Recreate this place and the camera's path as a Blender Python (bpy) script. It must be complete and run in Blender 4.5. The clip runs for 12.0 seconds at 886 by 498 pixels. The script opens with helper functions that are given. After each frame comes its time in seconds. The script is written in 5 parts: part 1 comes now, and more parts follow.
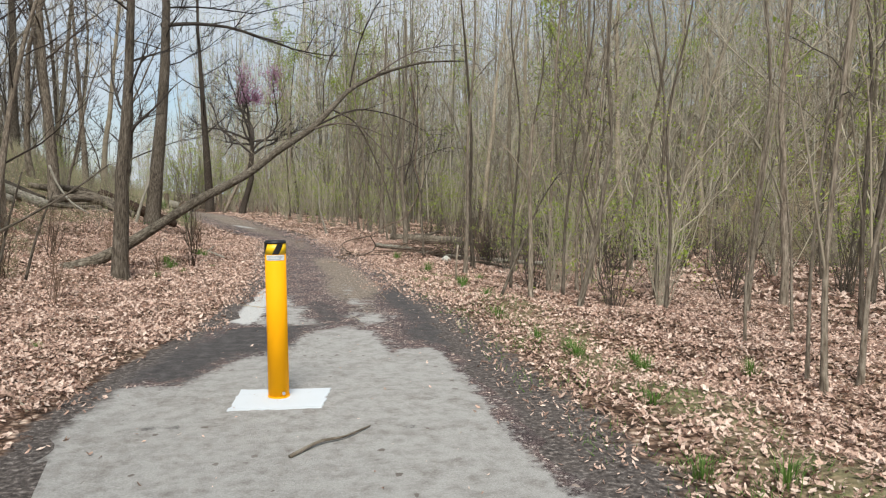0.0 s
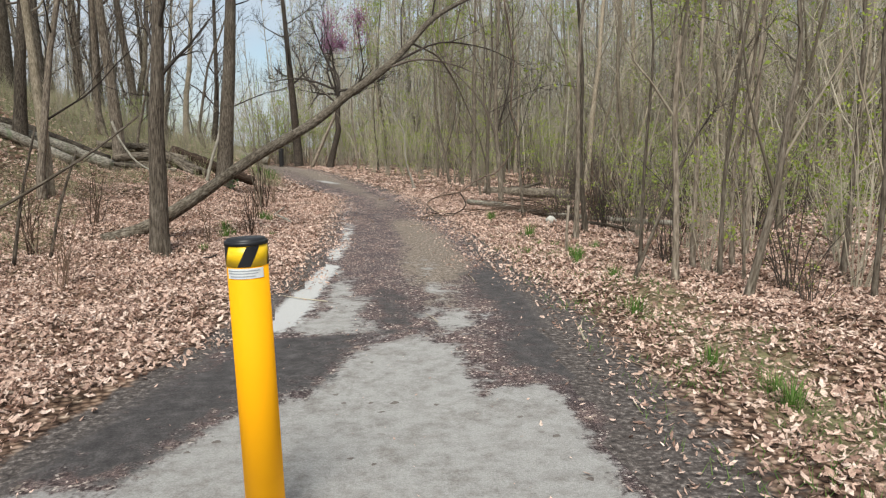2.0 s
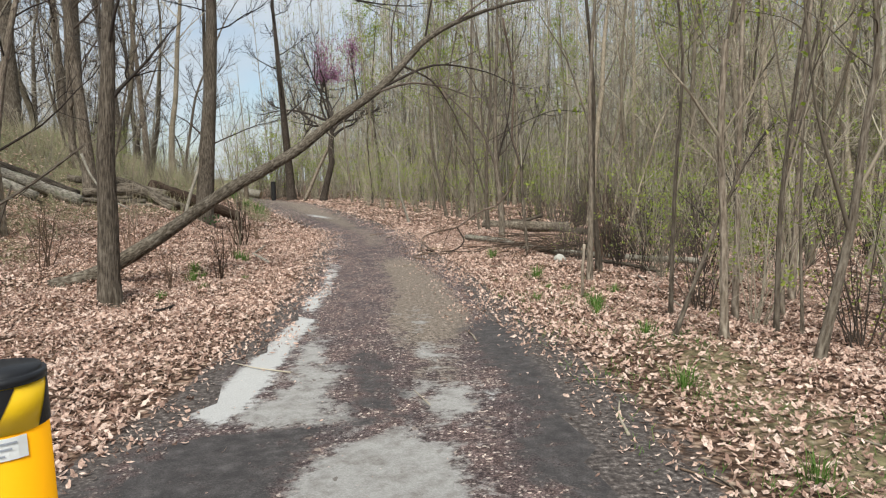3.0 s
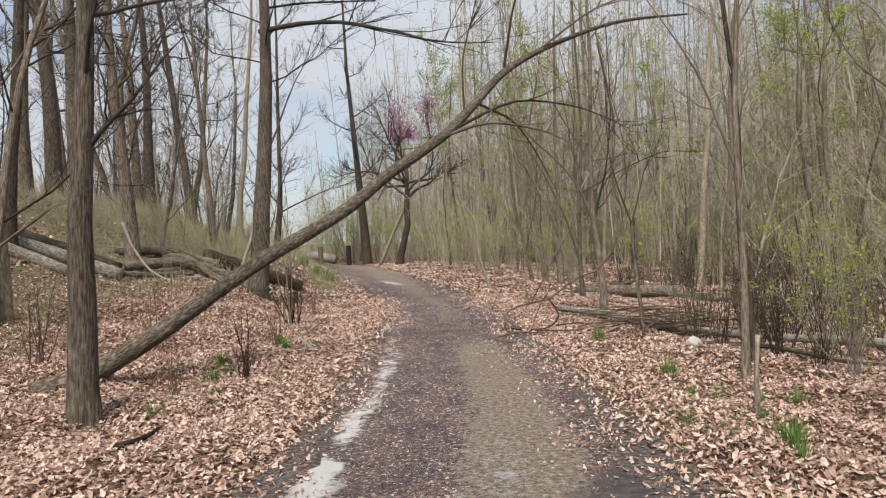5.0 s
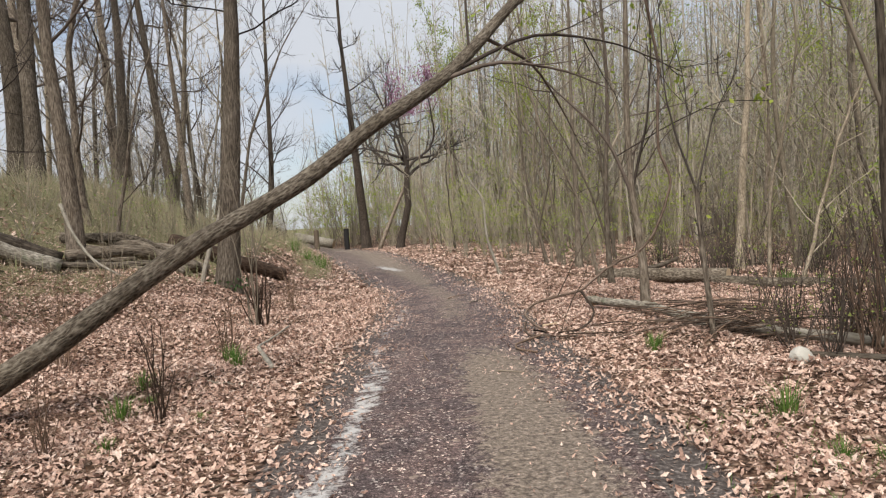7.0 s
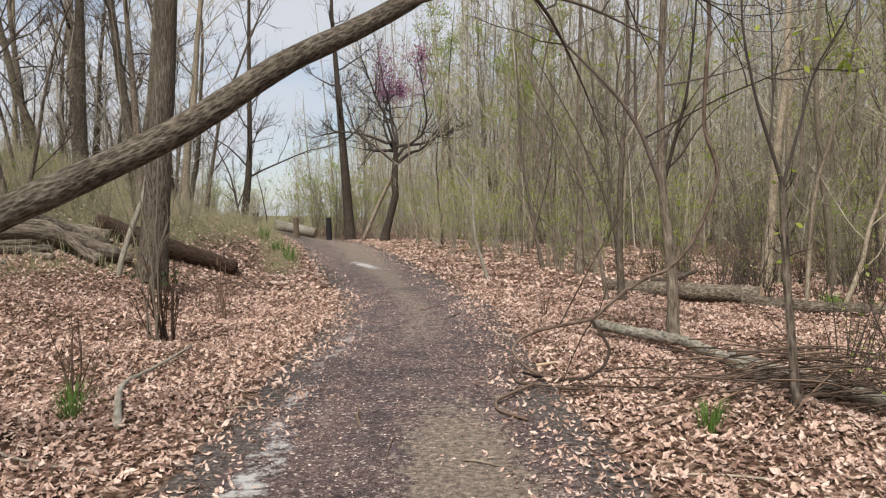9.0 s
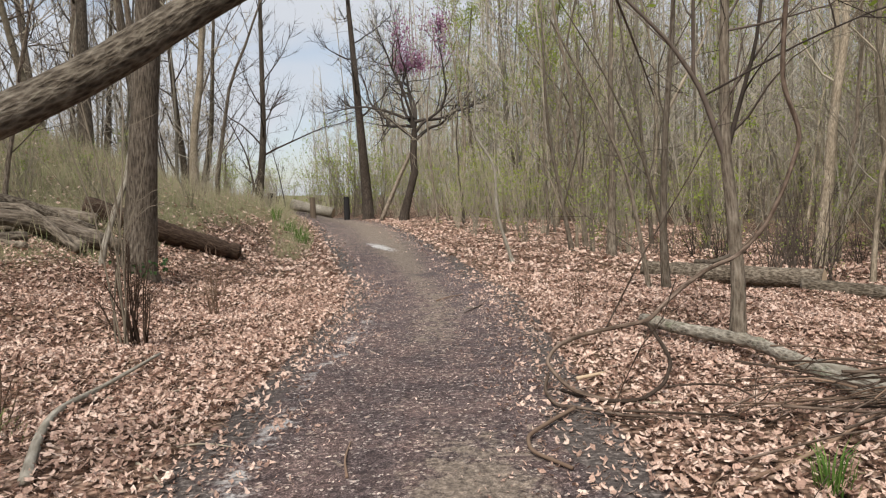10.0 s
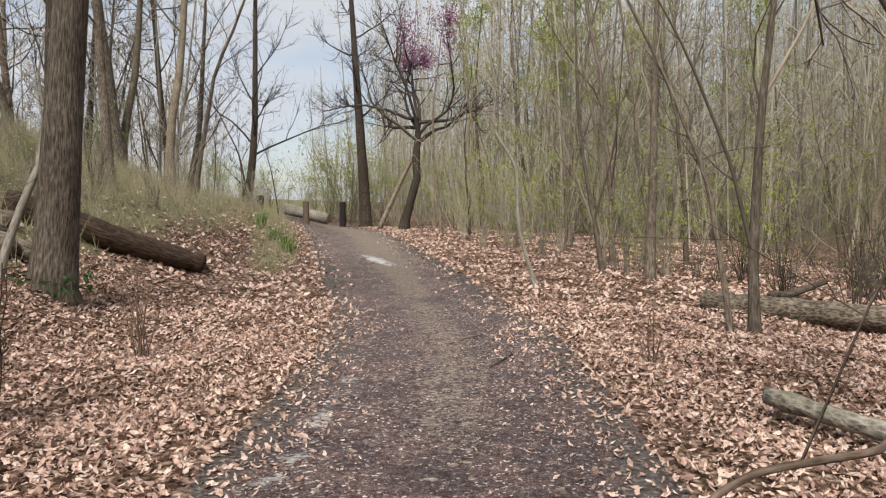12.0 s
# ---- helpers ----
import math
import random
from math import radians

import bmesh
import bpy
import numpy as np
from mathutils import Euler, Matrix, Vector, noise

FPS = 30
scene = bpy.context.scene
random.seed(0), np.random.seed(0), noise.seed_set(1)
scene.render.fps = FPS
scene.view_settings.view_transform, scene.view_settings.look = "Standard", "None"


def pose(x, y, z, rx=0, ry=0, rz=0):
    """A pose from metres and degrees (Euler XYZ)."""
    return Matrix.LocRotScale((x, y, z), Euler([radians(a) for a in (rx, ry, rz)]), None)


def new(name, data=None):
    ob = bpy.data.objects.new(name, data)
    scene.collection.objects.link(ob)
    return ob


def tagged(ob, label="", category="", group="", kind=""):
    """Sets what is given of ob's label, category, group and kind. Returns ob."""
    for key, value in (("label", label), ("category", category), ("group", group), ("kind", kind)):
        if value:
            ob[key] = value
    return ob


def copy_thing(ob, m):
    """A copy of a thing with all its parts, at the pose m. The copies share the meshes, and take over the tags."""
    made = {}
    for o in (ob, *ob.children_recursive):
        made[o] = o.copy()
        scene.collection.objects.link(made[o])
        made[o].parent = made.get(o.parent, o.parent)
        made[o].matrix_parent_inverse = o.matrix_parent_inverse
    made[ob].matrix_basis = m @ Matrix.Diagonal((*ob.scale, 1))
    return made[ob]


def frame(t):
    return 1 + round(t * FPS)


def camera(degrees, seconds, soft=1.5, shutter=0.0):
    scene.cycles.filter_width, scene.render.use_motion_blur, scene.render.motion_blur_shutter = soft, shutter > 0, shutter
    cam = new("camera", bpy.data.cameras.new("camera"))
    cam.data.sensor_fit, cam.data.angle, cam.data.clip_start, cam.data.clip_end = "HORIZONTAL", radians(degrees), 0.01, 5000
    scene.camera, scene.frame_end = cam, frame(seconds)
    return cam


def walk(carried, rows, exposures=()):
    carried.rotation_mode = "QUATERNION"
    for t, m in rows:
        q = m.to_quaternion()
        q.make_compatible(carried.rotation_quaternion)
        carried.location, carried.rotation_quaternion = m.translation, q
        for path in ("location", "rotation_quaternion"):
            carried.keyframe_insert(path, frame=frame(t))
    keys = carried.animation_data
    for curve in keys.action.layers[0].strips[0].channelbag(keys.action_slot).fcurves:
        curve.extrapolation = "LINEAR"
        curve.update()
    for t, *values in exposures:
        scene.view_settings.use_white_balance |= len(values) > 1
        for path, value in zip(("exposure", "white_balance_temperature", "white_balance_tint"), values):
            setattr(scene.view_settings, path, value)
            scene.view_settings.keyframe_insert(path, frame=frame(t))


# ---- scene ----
cam = camera(62.9, 12.0, soft=1.2)
METRES, EYE, TILT, LEAN, TURN = 14.93, 1.4, 0.0, 0.0, -19.8
ROWS = [
    (0.0, 0.0, 0.0, 0.0, 0.09, -4.09, -1.26),
    (0.5, -0.0016, 0.0405, -0.0017, 2.35, -6.07, -1.32),
    (1.0, -0.0034, 0.0831, -0.0014, 5.22, -8.36, -0.42),
    (1.5, -0.0074, 0.1249, 0.0001, 7.56, -9.0, 0.54),
    (2.0, -0.0093, 0.1692, -0.0002, 7.5, -8.18, 0.37),
    (2.5, -0.0148, 0.2134, -0.0007, 7.45, -7.25, 0.24),
    (3.0, -0.019, 0.2588, -0.0016, 7.27, -5.67, 0.82),
    (3.5, -0.0274, 0.3006, -0.0013, 8.83, -4.08, 1.24),
    (5.5, -0.0539, 0.4667, 0.0003, 14.6, -0.5, 2.66),
    (6.0, -0.0633, 0.505, -0.0014, 15.18, -1.83, 2.74),
    (6.5, -0.072, 0.5462, -0.0012, 14.67, -2.32, 3.92),
    (7.0, -0.082, 0.5843, -0.0038, 13.98, -2.19, 3.41),
    (9.0, -0.1027, 0.7479, -0.0048, 13.63, -2.7, 0.69),
    (9.5, -0.1119, 0.7886, -0.0046, 14.2, -3.04, 0.63),
    (10.0, -0.1189, 0.8281, -0.0049, 15.39, -4.43, 1.43),
    (10.5, -0.1303, 0.8661, -0.0058, 16.59, -4.27, 1.29),
    (11.0, -0.1407, 0.9042, -0.007, 14.94, -3.36, 1.1),
    (11.5, -0.1577, 0.9429, -0.0067, 15.46, -3.0, 0.28),
    (12.0, -0.1723, 0.9797, -0.0082, 15.37, -3.71, -0.27),
]
walk(cam, [(t, pose(0, 0, EYE, TILT, LEAN, TURN) @ pose(METRES * x, METRES * y, METRES * z, 90 + pitch, roll, yaw)) for t, x, y, z, yaw, pitch, roll in ROWS],
     [(0.0, 0.42, 6250, 5), (3.5, 0.42, 6250, 5), (5.5, 0.42, 6500, 10), (12.0, 0.42, 6500, 10)])

# ---- world, sun ----
SUN_EL, SUN_AZ = 52.0, 200.0
world = bpy.data.worlds.new("world")
scene.world = world
world.use_nodes = True
wn, wl = world.node_tree.nodes, world.node_tree.links
wn.clear()
w_out, w_bg = wn.new("ShaderNodeOutputWorld"), wn.new("ShaderNodeBackground")
w_sky = wn.new("ShaderNodeTexSky")
w_sky.sky_type, w_sky.sun_disc = "NISHITA", False
w_sky.sun_elevation, w_sky.sun_rotation = radians(SUN_EL), radians(SUN_AZ)
w_co, w_map, w_noise, w_ramp, w_mix = (wn.new("ShaderNodeTexCoord"), wn.new("ShaderNodeMapping"), wn.new("ShaderNodeTexNoise"),
                                       wn.new("ShaderNodeValToRGB"), wn.new("ShaderNodeMix"))
w_map.inputs["Scale"].default_value = (1.0, 1.0, 2.6)
w_noise.inputs["Scale"].default_value, w_noise.inputs["Detail"].default_value = 2.4, 7.0
w_ramp.color_ramp.elements[0].position, w_ramp.color_ramp.elements[1].position = 0.28, 0.54
w_mix.data_type = "RGBA"
w_mix.inputs["B"].default_value = (5.0, 5.25, 5.7, 1)
wl.new(w_co.outputs["Generated"], w_map.inputs["Vector"])
wl.new(w_map.outputs[0], w_noise.inputs["Vector"])
wl.new(w_noise.outputs[0], w_ramp.inputs[0])
wl.new(w_ramp.outputs[0], w_mix.inputs["Factor"])
wl.new(w_sky.outputs[0], w_mix.inputs["A"])
wl.new(w_mix.outputs["Result"], w_bg.inputs["Color"])
w_bg.inputs["Strength"].default_value = 0.1
wl.new(w_bg.outputs[0], w_out.inputs[0])

sun = new("sun", bpy.data.lights.new("sun", "SUN"))
sun.data.energy, sun.data.angle, sun.data.color = 3.9, radians(24), (1.0, 0.955, 0.89)
sun.matrix_world = pose(0, 0, 40, 90 - SUN_EL, 0, 180 - SUN_AZ)


# ---- materials ----
class Mat:
    """A small wrapper round one node material."""

    def __init__(self, name, rough=0.9, spec=0.3):
        self.m = bpy.data.materials.new(name)
        self.m.use_nodes = True
        self.n, self.l = self.m.node_tree.nodes, self.m.node_tree.links
        self.bsdf = self.n["Principled BSDF"]
        self.bsdf.inputs["Roughness"].default_value = rough
        self.bsdf.inputs["Specular IOR Level"].default_value = spec

    def add(self, kind, **values):
        node = self.n.new(kind)
        for key, value in values.items():
            node.inputs[key.replace("_", " ")].default_value = value
        return node

    def coord(self, kind="Object", scale=(1, 1, 1)):
        co, mp = self.n.new("ShaderNodeTexCoord"), self.n.new("ShaderNodeMapping")
        mp.inputs["Scale"].default_value = scale
        self.l.new(co.outputs[kind], mp.inputs["Vector"])
        return mp.outputs[0]

    def noise(self, vec, scale, detail=4.0, rough=0.6):
        node = self.add("ShaderNodeTexNoise", Scale=scale, Detail=detail, Roughness=rough)
        self.l.new(vec, node.inputs["Vector"])
        return node.outputs[0]

    def voronoi(self, vec, scale, out="Distance", feature="F1"):
        node = self.add("ShaderNodeTexVoronoi", Scale=scale)
        node.feature = feature
        self.l.new(vec, node.inputs["Vector"])
        return node.outputs[out]

    def ramp(self, fac, *stops):
        node = self.n.new("ShaderNodeValToRGB")
        els = node.color_ramp.elements
        while len(els) < len(stops):
            els.new(0.5)
        for el, (pos, col) in zip(els, stops):
            el.position, el.color = pos, (*col, 1) if len(col) == 3 else col
        self.l.new(fac, node.inputs[0])
        return node.outputs[0]

    def mix(self, fac, a, b, blend="MIX"):
        node = self.n.new("ShaderNodeMix")
        node.data_type, node.blend_type = "RGBA", blend
        for socket, value in (("Factor", fac), ("A", a), ("B", b)):
            if isinstance(value, (int, float)):
                node.inputs[socket].default_value = value
            elif isinstance(value, tuple):
                node.inputs[socket].default_value = (*value, 1)
            else:
                self.l.new(value, node.inputs[socket])
        return node.outputs["Result"]

    def attr(self, name):
        node = self.n.new("ShaderNodeAttribute")
        node.attribute_name = name
        return node.outputs["Fac"]

    def sharp(self, fac, lo, hi):
        node = self.add("ShaderNodeMapRange")
        node.inputs["From Min"].default_value, node.inputs["From Max"].default_value = lo, hi
        self.l.new(fac, node.inputs["Value"])
        return node.outputs[0]

    def math(self, op, a, b):
        node = self.n.new("ShaderNodeMath")
        node.operation = op
        for i, value in enumerate((a, b)):
            if isinstance(value, (int, float)):
                node.inputs[i].default_value = value
            else:
                self.l.new(value, node.inputs[i])
        return node.outputs[0]

    def island(self):
        return self.n.new("ShaderNodeNewGeometry").outputs["Random Per Island"]

    def object_random(self):
        return self.n.new("ShaderNodeObjectInfo").outputs["Random"]

    def bump(self, height, strength=0.5, distance=0.02):
        node = self.add("ShaderNodeBump", Strength=strength, Distance=distance)
        self.l.new(height, node.inputs["Height"])
        self.l.new(node.outputs[0], self.bsdf.inputs["Normal"])

    def color(self, socket):
        if isinstance(socket, tuple):
            self.bsdf.inputs["Base Color"].default_value = (*socket, 1)
        else:
            self.l.new(socket, self.bsdf.inputs["Base Color"])
        return self.m


def bark(name, dark, mid, light, furrow=1.0, moss=0.0, stretch=0.3, vary=True):
    """Furrowed bark; the UV's v runs along the stem in metres."""
    k = Mat(name, 0.92, 0.2)
    vec = k.coord("UV", (1, stretch, 1))
    ridge = k.noise(vec, 55, 5, 0.65)
    plate = k.voronoi(k.coord("UV", (1, 0.75 * stretch, 1)), 34)
    wide = k.noise(k.coord("Object"), 2.3, 4)
    lump = k.noise(k.coord("UV", (1, 0.7, 1)), 16, 5, 0.7)
    h = k.mix(0.45, k.mix(0.5, ridge, plate), lump)
    col = k.ramp(h, (0.3, dark), (0.46, mid), (0.64, light))
    col = k.mix(k.sharp(wide, 0.35, 0.7), col, k.mix(1.0, col, (0.62, 0.6, 0.56), "MULTIPLY"))
    if vary:
        tone = k.ramp(k.object_random(), (0.0, (0.4, 0.38, 0.36)), (0.5, (0.9, 0.88, 0.84)), (1.0, (1.35, 1.3, 1.24)))
        col = k.mix(1.0, col, tone, "MULTIPLY")
    if moss:
        patch = k.sharp(k.noise(k.coord("Object"), 4.0, 6), 0.62 - 0.2 * moss, 0.75 - 0.15 * moss)
        col = k.mix(patch, col, (0.17, 0.2, 0.12))
    k.bump(h, 0.9 * furrow, 0.03)
    return k.color(col)


M_BARK = bark("bark_grey_brown", (0.05, 0.039, 0.03), (0.175, 0.145, 0.115), (0.33, 0.29, 0.24))
M_BARK_BANK = bark("bark_bank", (0.028, 0.022, 0.018), (0.13, 0.107, 0.086), (0.3, 0.26, 0.215), 1.2)
M_BARK_DARK = bark("bark_dark", (0.012, 0.01, 0.009), (0.045, 0.036, 0.03), (0.1, 0.082, 0.068))
M_BARK_SAP = bark("bark_sapling", (0.09, 0.074, 0.055), (0.225, 0.193, 0.147), (0.38, 0.335, 0.268), 0.6, 0.0, 0.45)
M_BARK_FALL = bark("bark_fallen", (0.022, 0.017, 0.013), (0.11, 0.09, 0.07), (0.29, 0.255, 0.21), 1.6, 0.0, 0.75)
M_BARK_MOSS = bark("bark_mossy", (0.06, 0.052, 0.04), (0.24, 0.215, 0.175), (0.46, 0.42, 0.35), 1.2, 0.3, 0.7, False)
M_BARK_RED = bark("bark_rotten", (0.03, 0.019, 0.014), (0.125, 0.084, 0.062), (0.25, 0.18, 0.138), 1.2)
M_BARK_VINE = bark("bark_vine", (0.03, 0.022, 0.017), (0.095, 0.07, 0.055), (0.18, 0.14, 0.115), 0.6)
M_BARK_PALE = bark("bark_pale", (0.16, 0.14, 0.11), (0.3, 0.27, 0.22), (0.42, 0.39, 0.33), 0.4, vary=False)


def twig_material(name, a, b):
    k = Mat(name, 0.85, 0.2)
    tone = k.ramp(k.object_random(), (0.0, (0.32, 0.3, 0.285)), (0.5, (0.95, 0.93, 0.9)), (1.0, (1.35, 1.32, 1.27)))
    return k.color(k.mix(1.0, k.ramp(k.noise(k.coord("Object"), 3.0, 3), (0.3, a), (0.7, b)), tone, "MULTIPLY"))


M_TWIG = twig_material("twig_grey", (0.25, 0.221, 0.17), (0.41, 0.365, 0.288))
M_TWIG_DARK = twig_material("twig_dark", (0.03, 0.025, 0.022), (0.06, 0.05, 0.043))
M_TWIG_BROWN = twig_material("twig_brown", (0.07, 0.055, 0.045), (0.13, 0.105, 0.088))
M_TWIG_MID = twig_material("twig_brown_grey", (0.17, 0.144, 0.11), (0.28, 0.24, 0.185))
M_TWIG_RED = twig_material("twig_reddish", (0.13, 0.085, 0.06), (0.21, 0.15, 0.11))


def far_material():
    k = Mat("far_wood", 0.9, 0.1)
    return k.color(k.ramp(k.island(), (0.0, (0.13, 0.115, 0.092)), (0.45, (0.3, 0.266, 0.21)), (1.0, (0.48, 0.43, 0.35))))


M_FAR = far_material()


def foliage(name, a, b, c, glow=0.35, dry=False):
    k = Mat(name, 0.6, 0.3)
    col = k.ramp(k.island(), (0.0, a), (0.5, b), (1.0, c))
    if dry:
        vec = k.coord("Object")
        patch = k.noise(vec, 38.0, 6, 0.75)
        col = k.mix(1.0, col, k.ramp(patch, (0.34, (0.4, 0.36, 0.34)), (0.48, (1.0, 0.98, 0.96)), (0.64, (1.4, 1.36, 1.34))), "MULTIPLY")
        k.bump(k.noise(vec, 55.0, 4), 0.8, 0.02)
    trans = k.n.new("ShaderNodeBsdfTranslucent")
    mix = k.n.new("ShaderNodeMixShader")
    mix.inputs[0].default_value = glow
    k.l.new(col, trans.inputs["Color"])
    k.l.new(k.bsdf.outputs[0], mix.inputs[1])
    k.l.new(trans.outputs[0], mix.inputs[2])
    k.l.new(mix.outputs[0], k.n["Material Output"].inputs["Surface"])
    return k.color(col)


M_LEAF = foliage("young_leaves", (0.2, 0.27, 0.035), (0.28, 0.35, 0.05), (0.38, 0.42, 0.08), 0.45)
M_LEAF_SOFT = foliage("bud_haze", (0.19, 0.27, 0.05), (0.28, 0.35, 0.08), (0.37, 0.39, 0.13), 0.45)
M_GRASS = foliage("grass_blades", (0.07, 0.15, 0.025), (0.12, 0.22, 0.045), (0.19, 0.27, 0.07), 0.4)
M_IVY = foliage("ivy", (0.025, 0.06, 0.018), (0.04, 0.09, 0.025), (0.07, 0.12, 0.04), 0.2)
M_BLOSSOM = foliage("pink_blossom", (0.24, 0.1, 0.17), (0.34, 0.15, 0.25), (0.42, 0.22, 0.33), 0.4)
M_LITTER = foliage("dry_leaves", (0.23, 0.142, 0.108), (0.56, 0.388, 0.306), (0.74, 0.585, 0.495), 0.15, True)
M_STRAW = foliage("dry_grass", (0.2, 0.16, 0.1), (0.36, 0.3, 0.2), (0.2, 0.23, 0.09), 0.2)


def ground_material():
    k = Mat("leaf_covered_ground", 0.95, 0.15)
    vec = k.coord("Object")
    warp = k.mix(0.06, vec, k.add("ShaderNodeTexNoise", Scale=9.0).outputs["Color"])
    cells = k.voronoi(warp, 21.0, "Color")
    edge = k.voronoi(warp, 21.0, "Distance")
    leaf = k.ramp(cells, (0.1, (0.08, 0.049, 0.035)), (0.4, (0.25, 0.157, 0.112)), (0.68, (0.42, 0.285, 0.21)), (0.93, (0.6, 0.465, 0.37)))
    # Cells darken towards their borders: shade in the leaf gaps, put into the colour.
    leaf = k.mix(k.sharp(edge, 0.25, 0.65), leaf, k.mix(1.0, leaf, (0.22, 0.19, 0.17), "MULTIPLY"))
    big = k.noise(vec, 0.7, 5)
    leaf = k.mix(k.sharp(big, 0.4, 0.75), leaf, k.mix(1.0, leaf, (0.6, 0.62, 0.55), "MULTIPLY"))
    soil = k.ramp(k.noise(vec, 26.0, 8, 0.75), (0.34, (0.026, 0.021, 0.02)), (0.52, (0.09, 0.075, 0.067)), (0.66, (0.29, 0.25, 0.225)))
    green = k.ramp(k.noise(vec, 14.0, 6), (0.3, (0.1, 0.095, 0.05)), (0.7, (0.25, 0.225, 0.12)))
    col = k.mix(k.sharp(k.math("ADD", k.attr("soil"), k.math("MULTIPLY", k.math("SUBTRACT", k.noise(vec, 7.0, 6), 0.5), 1.3)), 0.35, 0.65), leaf, soil)
    col = k.mix(k.sharp(k.math("ADD", k.attr("scrub"), k.math("MULTIPLY", k.math("SUBTRACT", k.noise(vec, 3.0, 6), 0.5), 1.2)), 0.3, 0.8), col, green)
    k.bump(k.mix(0.5, edge, k.noise(vec, 30.0, 6)), 0.9, 0.04)
    return k.color(col)


M_GROUND = ground_material()


def path_material():
    k = Mat("worn_asphalt", 0.9, 0.25)
    vec = k.coord("Object")
    fine = k.noise(vec, 95.0, 6, 0.8)
    mid = k.noise(vec, 9.0, 8, 0.7)
    jag = k.math("MULTIPLY", k.math("SUBTRACT", k.noise(vec, 6.0, 10, 0.78), 0.5), 2.0)
    dirt = k.ramp(fine, (0.34, (0.024, 0.017, 0.017)), (0.5, (0.078, 0.056, 0.055)), (0.62, (0.28, 0.225, 0.212)))
    dirt = k.mix(k.sharp(mid, 0.42, 0.66), dirt, k.mix(1.0, dirt, (0.55, 0.5, 0.5), "MULTIPLY"))
    chip = k.voronoi(vec, 70.0, "Color")
    dirt = k.mix(k.sharp(chip, 0.8, 0.86), dirt, (0.42, 0.37, 0.33))
    grey = k.ramp(fine, (0.3, (0.22, 0.205, 0.19)), (0.5, (0.34, 0.322, 0.3)), (0.72, (0.45, 0.43, 0.405)))
    grey = k.mix(k.sharp(mid, 0.45, 0.75), grey, k.mix(1.0, grey, (0.55, 0.52, 0.5), "MULTIPLY"))
    grey = k.mix(k.sharp(k.voronoi(vec, 33.0, "Color"), 0.93, 0.95), grey, (0.15, 0.125, 0.11))
    grey = k.mix(k.sharp(k.noise(vec, 3.1, 9, 0.8), 0.52, 0.64), grey, k.mix(1.0, grey, (0.72, 0.69, 0.67), "MULTIPLY"))
    pale = k.ramp(fine, (0.3, (0.34, 0.325, 0.31)), (0.7, (0.56, 0.545, 0.52)))
    tan = k.ramp(fine, (0.34, (0.1, 0.075, 0.056)), (0.5, (0.2, 0.16, 0.126)), (0.66, (0.34, 0.285, 0.235)))
    wet = k.ramp(k.mix(0.5, fine, mid), (0.34, (0.022, 0.019, 0.019)), (0.5, (0.062, 0.055, 0.053)), (0.66, (0.15, 0.135, 0.128)))
    col = dirt
    soil = k.ramp(k.noise(vec, 26.0, 8, 0.75), (0.34, (0.026, 0.021, 0.02)), (0.52, (0.09, 0.075, 0.067)), (0.66, (0.29, 0.25, 0.225)))
    col = k.mix(k.sharp(k.noise(vec, 2.2, 9, 0.72), 0.45, 0.58), col, k.mix(1.0, col, (1.6, 1.5, 1.4), "MULTIPLY"))
    crumb = k.voronoi(vec, 28.0, "Color")
    col = k.mix(k.sharp(crumb, 0.9, 0.93), col, (0.3, 0.235, 0.19))
    mottle = k.ramp(k.noise(vec, 24.0, 7, 0.75), (0.38, (0.38, 0.36, 0.36)), (0.52, (0.95, 0.95, 0.95)), (0.64, (1.75, 1.72, 1.7)))
    col = k.mix(1.0, col, mottle, "MULTIPLY")
    tan = k.mix(1.0, tan, mottle, "MULTIPLY")
    for name, tint in (("tan", tan), ("grey", grey), ("dark", wet), ("pale", pale)):
        col = k.mix(k.sharp(k.math("ADD", k.attr(name), jag), 0.38, 0.62), col, tint)
    col = k.mix(k.sharp(k.math("ADD", k.attr("rim"), jag), 0.3, 0.7), col, soil)
    k.bump(k.mix(0.15, fine, mid), 0.8, 0.012)
    return k.color(col)


M_PATH = path_material()


def painted(name, base, wear, rough, amount=0.5):
    k = Mat(name, rough, 0.4)
    vec = k.coord("Object")
    stain = k.sharp(k.noise(vec, 7.0, 8, 0.7), 0.66 - 0.1 * amount, 0.85)
    k.bump(k.noise(vec, 60.0, 4), 0.12, 0.004)
    return k.color(k.mix(stain, k.mix(k.noise(vec, 2.0, 3), base, tuple(c * 0.9 for c in base)), wear))


M_YELLOW = painted("yellow_plastic", (0.93, 0.41, 0.002), (0.8, 0.33, 0.012), 0.7, 0.1)
M_YELLOW.node_tree.nodes["Principled BSDF"].inputs["Specular IOR Level"].default_value = 0.12
M_TAPE_YELLOW = painted("yellow_tape", (0.88, 0.55, 0.01), (0.7, 0.4, 0.03), 0.35, 0.1)
M_BLACK = painted("black_rubber", (0.012, 0.012, 0.014), (0.05, 0.05, 0.05), 0.45, 0.3)
M_LABEL = painted("white_label", (0.78, 0.78, 0.76), (0.55, 0.54, 0.5), 0.4, 0.3)
M_INK = painted("grey_print", (0.34, 0.36, 0.4), (0.4, 0.4, 0.42), 0.6, 0.2)
M_PAD = painted("white_concrete_paint", (0.56, 0.58, 0.6), (0.36, 0.35, 0.34), 0.85, 0.7)
M_STEEL = painted("galvanised_bolt", (0.35, 0.35, 0.35), (0.22, 0.16, 0.11), 0.5, 0.5)
